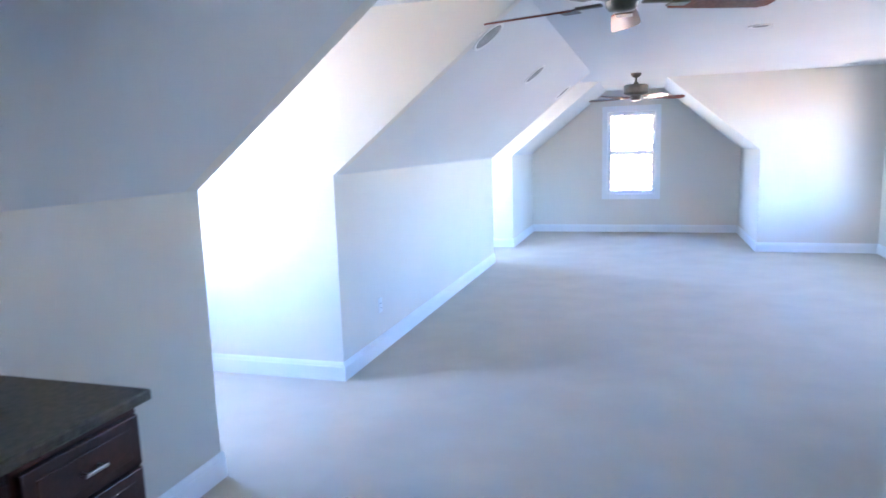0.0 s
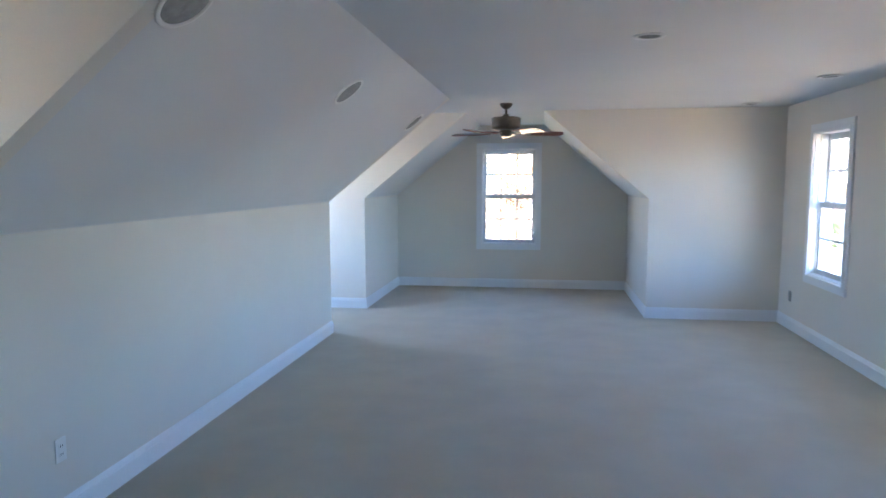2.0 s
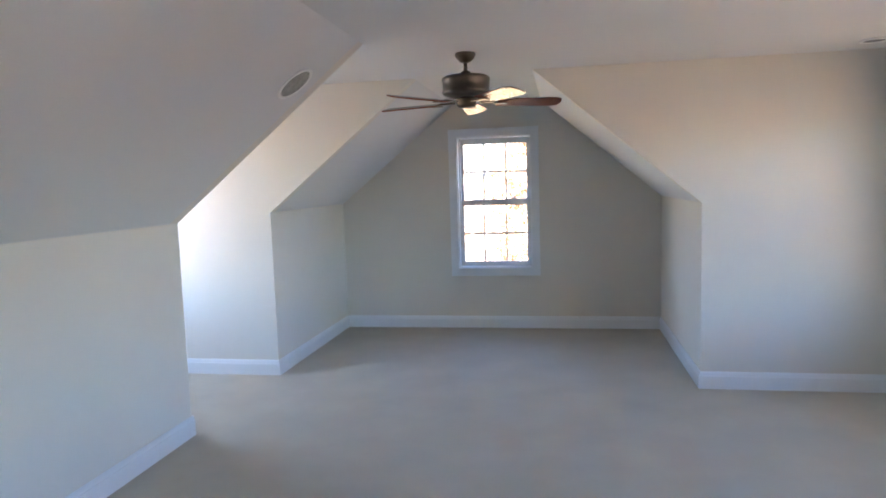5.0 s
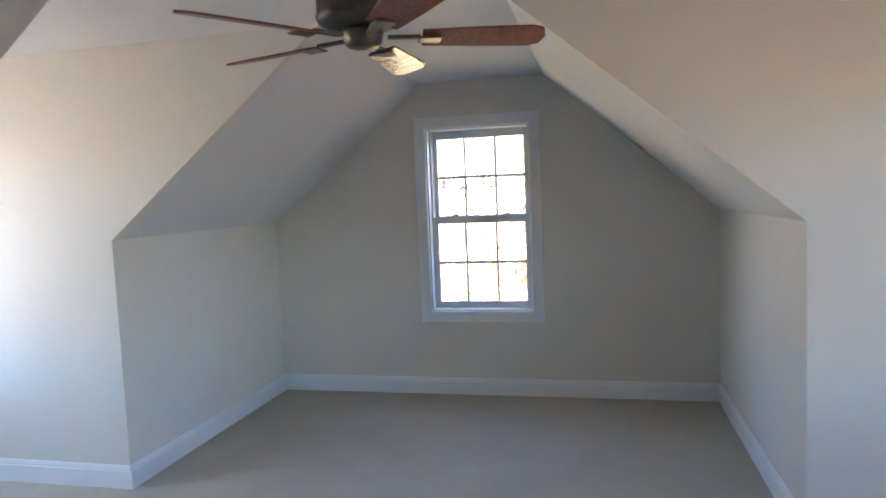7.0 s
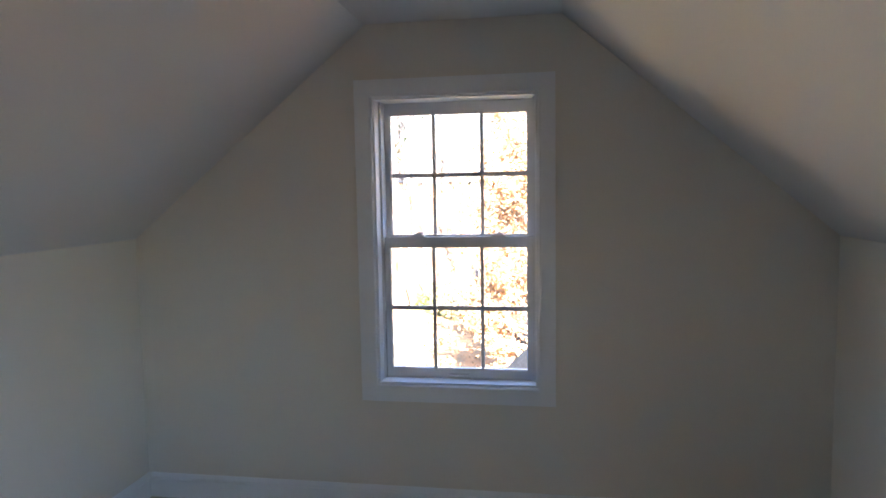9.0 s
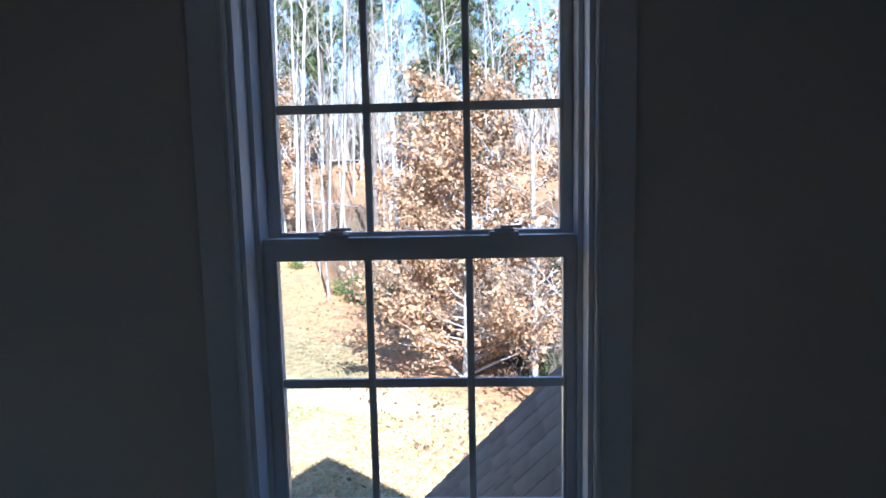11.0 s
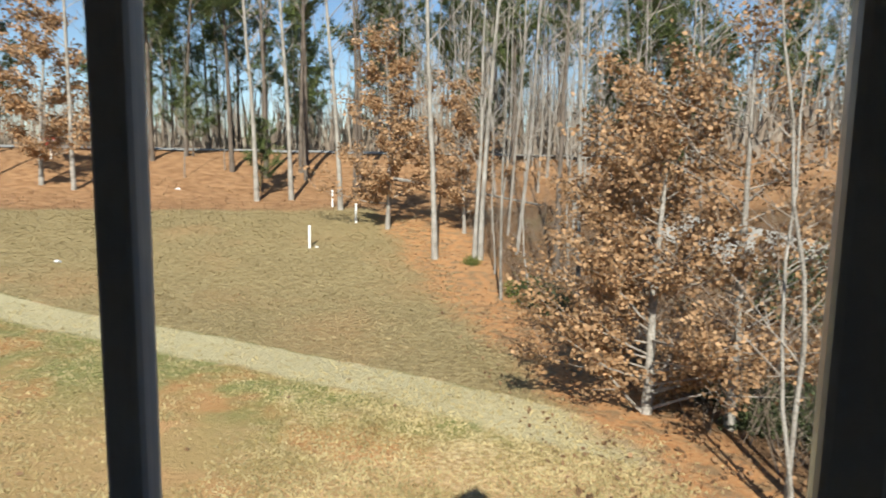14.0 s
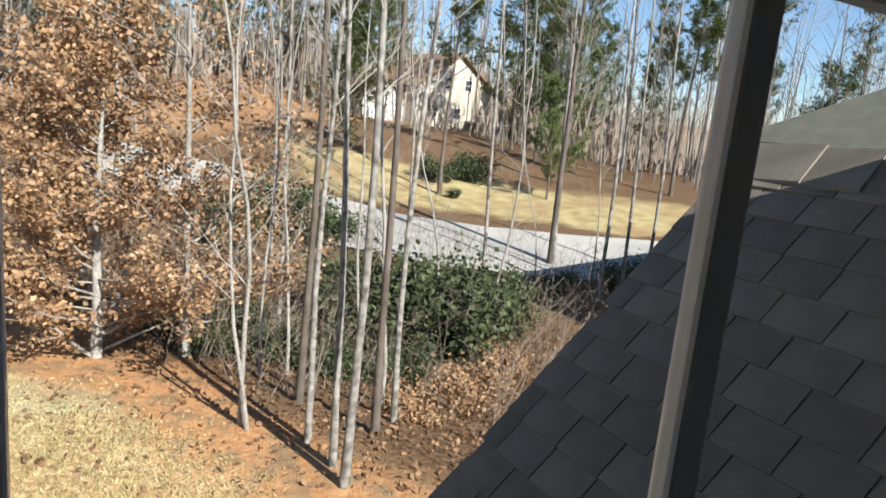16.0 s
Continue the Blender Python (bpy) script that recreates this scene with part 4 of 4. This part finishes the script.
for az, el, s in ((-43.5, -0.5, 1.1), (-32.8, -1.5, 1.1), (-29.5, -1.6, 1.2), (-25.5, -3.0, 1.0), (-8.0, -9.0, .9), (-55, -1.2, 1.1), (38, -11, .9)):
    plant(dark, az, el, s)
for az, el in ((16.5, -24.0), (23.5, -26.4)):
    plant(dark, az, el, 0.42, 1.7)
for az, el, s in ((-12.6, -11.6, .95), (-39.2, -1.5, .7), (-36.1, -0.9, .7), (-6.0, -14.5, 1.3), (17.4, -27.3, .9), (19.8, -29.0, .95), (20.8, -30.6, 1.1), (25.2, -25.4, 1.0), (14.5, -19.9, 1.0), (32.3, -14.0, 1.3), (38.2, -11.1, 1.4), (42.3, -13.5, 1.3), (44.2, -13.0, 1.3), (25.4, -8.9, 1.3), (46, -11, 1.2), (13.8, -14.1, 1.2)):
    plant(pale, az, el, s)
for az, el in ((12.2, -26.1), (11.5, -25.7), (15.4, -21.9), (13, -22), (24, -24), (29, -18), (33, -16), (37, -13.5), (41.5, -12), (-13.2, -9.4), (-10, -12), (22, -22)):
    plant(thin, az, el, rnd.uniform(0.8, 1.2))
for az, el, s in ((-41.5, -0.2, 1.1), (-35.5, -1.0, 1.1), (-25, -2.2, 1.1), (-12, -2.6, 1.0), (27.8, -6.0, .8), (38, -4.0, .9), (-56, -0.6, 1.1), (-39, 0.2, 1.0), (3, -2.6, 1.0), (47, -4.0, 0.8), (-30, -1.0, 1.1)):
    plant(pines, az, el, s)

for k in range(130):
    az, d = rnd.uniform(-66, 62), rnd.uniform(44, 95)
    x, y = polar(az, d)
    if -0.41 * x + 0.91 * y < 72 and az < -26 or (x > 4 and 0.62 * x + 0.785 * y < 60):
        continue
    if az > 15 and k % 5 < 3:
        continue
    stock = young if k % 3 == 0 else pines
    copy_down(stock[k % 2], x, y, rnd.uniform(0, 360), rnd.uniform(0.8, 1.3))
for az, el, s in ((19.5, -4.4, 0.8), (-33.2, -3.0, 0.5), (-38.5, 0.2, .6), (37, -5.5, .7)):
    plant(young, az, el, s)

for az, d, s in ((20.0, 56, 1.0), (35.5, 64, 1.1), (22.0, 78, 1.2), (39.5, 66, 1.2), (-40.0, 58, 1.2), (-36.5, 62, 1.3), (-43.5, 66, 1.2), (-30.0, 60, 1.2), (-52.0, 62, 1.2), (37.5, 60, 1.2), (9.0, 62, 1.2)):
    copy_down(young[rnd.randrange(2)], *polar(az, d), rnd.uniform(0, 360), s)

# oaks that keep their dry leaves
OAK = "young oak holding dry orange-brown leaves at the lawn's edge"
big = leafy_tree("oak_tree", 5, 6.6, 0.11, OAK, 33000, 0.102, first=0.02, spread=2.9, limbs=70, group="oaks with dry leaves")
set_down(big, 1.75, 25.95, 20)
second = leafy_tree("oak_tree", 6, 8.0, 0.10, OAK, 7500, 0.095, first=0.1, spread=2.6, limbs=46, group="oaks with dry leaves")
set_down(second, 3.25, 25.7, 140)
small = leafy_tree("oak_tree", 7, 7.0, 0.09, OAK, 13000, 0.125, first=0.15, spread=2.3, limbs=36, group="oaks with dry leaves")
set_down(small, *foot(-22.7, -5.7), 60, 1.35)
copy_down(small, *foot(-49.1, -2.1), 200, 1.8)
copy_down(small, *foot(-16.0, -6.0), 300, 1.1)
copy_down(small, *foot(-2.0, -9.5), 110, 1.0)


def shrub(seed, wide, high, label, leaves, size, leaf=None, name="evergreen_shrub"):
    r = random.Random(seed)
    sh = tagged(new(name), label, "shrub", "shrubs in the gully")
    stems = Tubes()
    tips = []
    for k in range(26):
        a = r.uniform(0, 2 * math.pi)
        tips.append(stems.limb(r, Vector((r.uniform(-.2, .2), r.uniform(-.2, .2), -0.1)), Vector((math.cos(a) * wide, math.sin(a) * wide, high * r.uniform(0.5, 1.3))), math.hypot(wide, high) * r.uniform(0.5, 1.0) * 0.8, 0.02, 4, 5))
    raw_mesh("stems", stems.v, stems.f, M_TWIG, sh)
    verts, faces = [], []
    for k in range(leaves):
        tp = r.choice(tips)
        i = r.randint(1, len(tp) - 2)
        p = tp[i].lerp(tp[i + 1], r.random()) + Vector((r.gauss(0, 0.22), r.gauss(0, 0.22), r.gauss(0, 0.18)))
        leaf_quads(r, verts, faces, p, size * r.uniform(0.6, 1.3), 0.0)
    raw_mesh("crown", verts, faces, leaf or M_SHRUB, sh, "small evergreen leaves")
    return sh


bush = shrub(1, 1.3, 2.0, "dark green evergreen shrub in the gully", 6000, 0.12)
bush2 = shrub(2, 1.6, 1.5, "dark green evergreen shrub in the gully", 6000, 0.12)
set_down(bush, *foot(29.0, -19.5), 0, 1.5)
set_down(bush2, *foot(24.5, -18.8), 0, 1.5)
for src, az, el, s in ((bush, 27.0, -17.5, 1.5), (bush2, 31.5, -18.5, 1.4), (bush, 21, -17.0, 1.2), (bush2, 12.5, -9.4, 1.5), (bush, 15.3, -10.0, 1.5), (bush2, 18, -10.6, 1.3), (bush, 11, -11.5, 1.3), (bush2, -8.5, -12.5, .75),
                       (bush, 30.6, -4.6, 1.1), (bush2, 27.5, -4.8, 1.0), (bush2, 44, -12.0, .8), (bush, 29.0, -6.2, .35)):
    copy_down(src, *foot(az, el), rnd.uniform(0, 360), s)
for az, el, s in ((9, -20, .55), (14, -20.5, .6), (17.5, -21.5, .5), (21, -22, .55), (26, -21.5, .6), (11.5, -18, .7), (6, -18.5, .5), (36, -14, .7), (39, -13, .6)):
    copy_down(bush2, *foot(az, el), rnd.uniform(0, 360), s)
weeds = shrub(3, 0.9, 0.7, "patch of green and yellow weeds by the lawn", 1500, 0.12, M_GRASSY, "weed_clump")
set_down(weeds, *foot(-10.8, -11.2), 0, 0.9)
copy_down(weeds, *foot(-9.6, -12.0), 80, 0.8)
copy_down(weeds, *foot(-15.3, -8.6), 80, 0.5)
fern = shrub(8, 1.2, 0.8, "low oak sprouts with dry orange leaves", 2200, 0.13, M_BROWNLEAF, "leafy_sprouts")
set_down(fern, *foot(32, -22.5), 0, 0.9)
copy_down(fern, *foot(29.5, -23.5), 90, 0.8)
copy_down(fern, *foot(35, -20), 190, 0.8)
copy_down(fern, *foot(27, -25), 240, 0.6)

# deep woods: many far trunks with twigs, in one mesh
def far_woods():
    r = random.Random(77)
    trunks, twigs = Tubes(), Tubes()
    for k in range(2300):
        az = r.uniform(-66, 66)
        if az < -24 and r.random() < 0.78 or -16 < az < 14 and r.random() < 0.35 or az > 18 and r.random() < 0.6:
            continue
        d = 29 + 96 * r.random() ** 0.8
        x, y = polar(az, d)
        sv = -0.41 * x + 0.91 * y
        nb = 0.62 * x + 0.785 * y
        if 44 < sv < 72 and az < -24 or (x > 5 and 34 < nb < 56) or (sv < 60 and (x - 3.0) * 0.884 + (y - 23.2) * 0.468 < 1):
            continue
        h = r.uniform(9, 21)
        rad = r.uniform(0.035, 0.11) * (1.3 if d > 60 else 1)
        lean = Vector((r.gauss(0, 0.05), r.gauss(0, 0.05), 1))
        base = Vector((x, y, ground_z(x, y) - 0.2))
        pts = [base + lean * (h * i / 4) + Vector((r.uniform(-.14, .14), r.uniform(-.14, .14), 0)) for i in range(5)]
        trunks.tube(pts, [rad * (1 - 0.2 * i) for i in range(5)], 4)
        far = d > 58
        for j in range(9 if far else 15):
            p = base + lean * (h * r.uniform(0.18, 1))
            a = r.uniform(0, 2 * math.pi)
            bp = twigs.limb(r, p, Vector((math.cos(a), math.sin(a), r.uniform(0.4, 1.4))), r.uniform(0.9, 2.8), rad * 0.35, 3, 2 if far else 3)
            for t in range(1 if far else 3):
                b = a + r.uniform(-1, 1)
                twigs.limb(r, bp[r.randint(1, len(bp) - 1)], Vector((math.cos(b), math.sin(b), r.uniform(0.2, 1.2))), r.uniform(0.6, 1.5), 0.022 if far else 0.011, 3, 2)
    wood = tagged(new("far_woods"), "dense leafless winter woods of grey trunks behind the lawn", "woods", kind="stuff")
    raw_mesh("trunks", trunks.v, trunks.f, M_BARK_F, wood)
    raw_mesh("twigs", twigs.v, twigs.f, M_TWIG, wood)
    return wood


far_woods()


# thickets, grass tufts and fallen leaves
def far_brush():
    r = random.Random(78)
    verts, faces = [], []
    for k in range(9000):
        az, d = r.uniform(-68, 68), r.uniform(56, 125)
        x, y = polar(az, d)
        if -0.41 * x + 0.91 * y < 73 and az < -28 or (x > 4 and 0.62 * x + 0.785 * y < 60):
            continue
        z, h, w = ground_z(x, y) - 0.2, r.uniform(1.5, 9), r.uniform(0.04, 0.16)
        lx, ly = r.uniform(-0.25, 0.25) * h, r.uniform(-0.25, 0.25) * h
        b = len(verts)
        verts += [(x - w, y, z), (x + w, y, z), (x + lx, y + ly, z + h), (x, y + w, z)]
        faces += [(b, b + 1, b + 2), (b + 1, b + 3, b + 2), (b + 3, b, b + 2)]
    return tagged(raw_mesh("far_brush", verts, faces, M_BRUSH), "brown thicket of saplings deep in the woods", "thicket", kind="stuff")


def undergrowth():
    r = random.Random(79)
    t = Tubes()
    n = 0
    while n < 1500:
        az, d = r.uniform(-24, 46), r.uniform(11, 40)
        x, y = polar(az, d)
        q = (x - 3.0) * 0.884 + (y - 23.2) * 0.468
        nb = 0.62 * x + 0.785 * y
        if q < 0.8 or q > 18 or (x > 4 and 40 < nb) or (x < 5.6 and y < 14.5):
            continue
        n += 1
        p = Vector((x, y, ground_z(x, y) - 0.05))
        h = r.uniform(0.5, 2.6)
        a = r.uniform(0, 6.28)
        pts = t.limb(r, p, Vector((math.cos(a) * 0.5, math.sin(a) * 0.5, 1)), h, r.uniform(0.006, 0.016), 3, 4)
        for j in range(4):
            b = r.uniform(0, 6.28)
            t.limb(r, pts[r.randint(1, 4)], Vector((math.cos(b), math.sin(b), r.uniform(0.2, 1))), h * r.uniform(0.2, 0.5), 0.005, 3, 2)
    return tagged(raw_mesh("undergrowth", t.v, t.f, M_BRUSH), "leafless twiggy undergrowth in the gully", "undergrowth", kind="stuff")


def grass():
    r = random.Random(80)
    verts, faces = [], []
    n = 0
    while n < 24000:
        x, y = r.uniform(-20, 4), 15 + 13.5 * r.random()
        if y + 0.155 * x + 0.14 * max(x + 4, 0) > (24.2 if r.random() < 0.6 else 26.0) + r.gauss(0, 0.08):
            continue
        q = (x - 3.0) * 0.884 + (y - 23.2) * 0.468
        if q > -0.8 + r.gauss(0, 0.6) or r.random() > (y - 15) / 5 or noise.noise(Vector((x * 0.45, y * 0.45, 5))) > 0.25 + r.gauss(0, .15):
            continue
        if x < -4.5 + r.gauss(0, 1.2) and r.random() < 0.7:
            continue
        n += 1
        z = ground_z(x, y)
        for j in range(3):
            a = r.uniform(0, 6.28)
            h, w = r.uniform(0.02, 0.055), r.uniform(0.012, 0.03)
            b = len(verts)
            ox, oy = x + r.gauss(0, 0.05), y + r.gauss(0, 0.05)
            verts += [(ox - w * math.cos(a), oy - w * math.sin(a), z - 0.01), (ox + w * math.cos(a), oy + w * math.sin(a), z - 0.01), (ox + r.gauss(0, 0.03), oy + r.gauss(0, 0.03), z + h)]
            faces.append((b, b + 1, b + 2))
    return tagged(raw_mesh("grass", verts, faces, M_STRAW), "dry straw-coloured winter grass tufts on the lawn", "grass", kind="stuff")


def fallen_leaves():
    r = random.Random(81)
    verts, faces = [], []
    n = 0
    while n < 24000:
        az, d = r.uniform(-55, 45), 8 + 40 * r.random()
        x, y = polar(az, d)
        q = (x - 3.0) * 0.884 + (y - 23.2) * 0.468
        sv = -0.41 * x + 0.91 * y
        nb = 0.62 * x + 0.785 * y
        keep = 1.0 if (q > 0.3 or sv > 48) else (0.35 if q > -2.5 else 0.012)
        if r.random() > keep or (x > 4 and nb > 41) or (x < 6.2 and y < 14.2):
            continue
        n += 1
        leaf_quads(r, verts, faces, Vector((x, y, ground_z(x, y) + 0.02)), r.uniform(0.06, 0.13), -0.1)
    return tagged(raw_mesh("fallen_leaves", verts, faces, M_LITTER), "dry brown fallen leaves on the woodland floor", "leaves", kind="stuff")


far_brush()
undergrowth()
grass()


def far_grass():
    r = random.Random(84)
    verts, faces = [], []
    n = 0
    while n < 26000:
        x, y = r.uniform(-36, 1), r.uniform(25, 46)
        if y + 0.155 * x + 0.14 * max(x + 4, 0) < 26.1 or (x - 3.0) * 0.884 + (y - 23.2) * 0.468 > -1.2 + r.gauss(0, .4) or -0.41 * x + 0.91 * y > 48:
            continue
        n += 1
        z = ground_z(x, y)
        for j in range(2):
            a, h, w, b = r.uniform(0, 6.28), r.uniform(0.012, 0.03), r.uniform(0.03, 0.07), len(verts)
            ox, oy = x + r.gauss(0, 0.12), y + r.gauss(0, 0.12)
            verts += [(ox - w * math.cos(a), oy - w * math.sin(a), z - 0.01), (ox + w * math.cos(a), oy + w * math.sin(a), z - 0.01), (ox + r.gauss(0, 0.05), oy + r.gauss(0, 0.05), z + h)]
            faces.append((b, b + 1, b + 2))
    return tagged(raw_mesh("far_grass", verts, faces, M_STRAW_D), "dull brownish winter grass on the mown slope", "grass", kind="stuff")


far_grass()
fallen_leaves()


# white pipes and scraps on the lawn
def stand_pipe(az, el, high):
    p = tagged(new("stand_pipe"), "white plastic pipe standing upright in the lawn", "pipe", "white pipes in the lawn")
    part("tube", lathe([(0.055, -0.1), (0.055, high)], 16), M_PVC, p)
    part("cap", lathe([(0.062, high - 0.04), (0.064, high), (0.05, high + 0.02)], 16), M_PVC, p)
    x, y = foot(az, el)
    p.location = (x, y, ground_z(x, y))


for az, el, h in ((-29.3, -7.4, 1.0), (-27.4, -3.9, 0.95), (-25.4, -5.2, 0.95)):
    stand_pipe(az, el, h)


# white scraps lying on the grass
def scrap(x, y, wide):
    r = random.Random(int(x * 10))
    bm = bmesh.new()
    bmesh.ops.create_icosphere(bm, subdivisions=2, radius=wide)
    for v in bm.verts:
        v.co = Vector((v.co.x * 1.3, v.co.y, v.co.z * 0.6)) * r.uniform(0.75, 1.15)
    ob = link_bm("plastic_scrap", bm, M_PVC)
    tagged(ob, "crumpled white plastic scrap lying on the lawn", "litter", "scraps on the lawn")
    ob.location = (x, y, ground_z(x, y) + wide * 0.3)


for az, el, wide in ((-48.3, -7.9, 0.11), (-28.7, -7.3, 0.08), (-39.7, -2.5, 0.13)):
    scrap(*foot(az, el), wide)


# fallen log in the woods
def fallen_log(az0, el0, az1, el1, r):
    a, b = foot(az0, el0), foot(az1, el1)
    t = Tubes()
    pa, pb = Vector((*a, ground_z(*a) + 0.35)), Vector((*b, ground_z(*b) + 0.25))
    t.tube([pa, pa.lerp(pb, .5) + Vector((0, 0, .1)), pb], [r, r * .8, r * .4], 7)
    raw = raw_mesh("fallen_log", t.v, t.f, M_BARK_P)
    tagged(raw, "pale fallen tree trunk lying in the woods", "log")


fallen_log(-24.0, -1.6, -9.5, -3.8, 0.14)


# red sign by the lane
def road_sign(az, d):
    x, y = polar(az, d)
    s = tagged(new("road_sign"), "small red and white sign on a post", "sign")
    part("post", boxes((-0.05, 0.05, -0.05, 0.05, 0, 1.6)), M_PVC, s)
    part("board", boxes((-0.36, 0.36, -0.09, -0.055, 0.95, 1.6), bevel=0.01), M_RED, s, "red board")
    part("stripe", boxes((-0.27, 0.27, -0.096, -0.091, 1.2, 1.35)), M_PVC, s, "white bar of lettering")
    s.matrix_world = Matrix.Translation((x, y, ground_z(x, y))) @ pose(0, 0, 0, 0, 0, -az)


road_sign(-48.4, 54)


# houses beyond the trees
def neighbour_house():
    hs = tagged(new("neighbour_house"), "pale two-storey house with brown gabled roofs beyond the driveway", "house")
    part("wall", boxes((-6, 6, 0, 9, -2.5, 4.2)), M_SIDING, hs, "pale cream siding")
    part("gable", prism([(-6, 4.2), (6, 4.2), (0, 9.2)], "y", 0.02, 8.98), M_SIDING, hs)
    part("roof", prism([(-6.6, 3.75), (0, 9.25), (6.6, 3.75), (6.6, 4.0), (0, 9.6), (-6.6, 4.0)], "y", -0.5, 9.5), M_ROOFTAN, hs, "brown shingled roof")
    wing = part("wing", boxes((-11.5, -6.01, 2.0, 8, -2.5, 2.2)), M_WHITEWALL, hs, "white garage wing")
    part("wing_gable", prism([(-11.5, 2.2), (-6.01, 2.2), (-8.75, 4.2)], "y", 2.0, 7.9), M_WHITEWALL, hs)
    part("wing_roof", prism([(-12, 1.95), (-8.75, 4.3), (-5.6, 1.95), (-5.6, 2.2), (-8.75, 4.6), (-12, 2.2)], "y", 1.6, 8.3), M_ROOFTAN, hs, "brown shingled roof")
    part("garage_door", boxes((-10.6, -7.0, 1.94, 1.99, -2.4, 0.2)), M_PVC, hs, "white garage door")
    for wx, wz in ((-3.4, 0.6), (0.2, 0.6), (3.6, 0.6), (-1.6, 5.0), (1.6, 5.0)):
        w = part("window", boxes((wx - 0.6, wx + 0.6, -0.05, -0.01, wz - 0.9, wz + 0.9)), M_PVC, hs, "white framed window")
        part("pane", boxes((wx - 0.48, wx + 0.48, -0.07, -0.055, wz - 0.78, wz - 0.04), (wx - 0.48, wx + 0.48, -0.07, -0.055, wz + 0.04, wz + 0.78)), M_DARK, w)
    part("deck", boxes((1.5, 8.5, -2.2, -0.06, -0.5, -0.3)), M_SIDING, hs, "wooden deck")
    for k in range(8):
        part("deck_post", boxes((1.6 + 0.97 * k, 1.7 + 0.97 * k, -2.15, -2.05, -0.3 if k % 3 else -4.5, 0.65)), M_SIDING, hs)
    part("deck_rail", boxes((1.5, 8.5, -2.16, -2.04, 0.65, 0.75)), M_SIDING, hs)
    x, y = polar(28.6, 62)
    hs.matrix_world = Matrix.Translation((x, y, ground_z(x, y) + 1.0)) @ pose(0, 0, 0, 0, 0, 14) @ Matrix.Diagonal((0.8, 0.8, 0.6, 1))


neighbour_house()


def side_house():
    hs = tagged(new("garage_building"), "grey-brown hip-roofed building past the porch roof", "house")
    part("wall", boxes((-4.4, 4.4, -3.4, 3.4, -5.4, 0)), M_SIDING, hs)
    bm = bmesh.new()
    lo = [bm.verts.new(p) for p in ((-4.9, -3.9, 0), (4.9, -3.9, 0), (4.9, 3.9, 0), (-4.9, 3.9, 0))]
    hi = [bm.verts.new(p) for p in ((-1.0, 0, 2.5), (1.0, 0, 2.5))]
    for f in ((lo[0], lo[1], hi[1], hi[0]), (lo[1], lo[2], hi[1]), (lo[2], lo[3], hi[0], hi[1]), (lo[3], lo[0], hi[0]), tuple(lo)):
        bm.faces.new(f)
    part("roof", bm, M_SHINGLE2, hs, "grey-brown hip roof")
    x, y = polar(65.0, 23)
    hs.matrix_world = Matrix.Translation((x, y, 1.95)) @ pose(0, 0, 0, 0, 0, 10)


side_house()
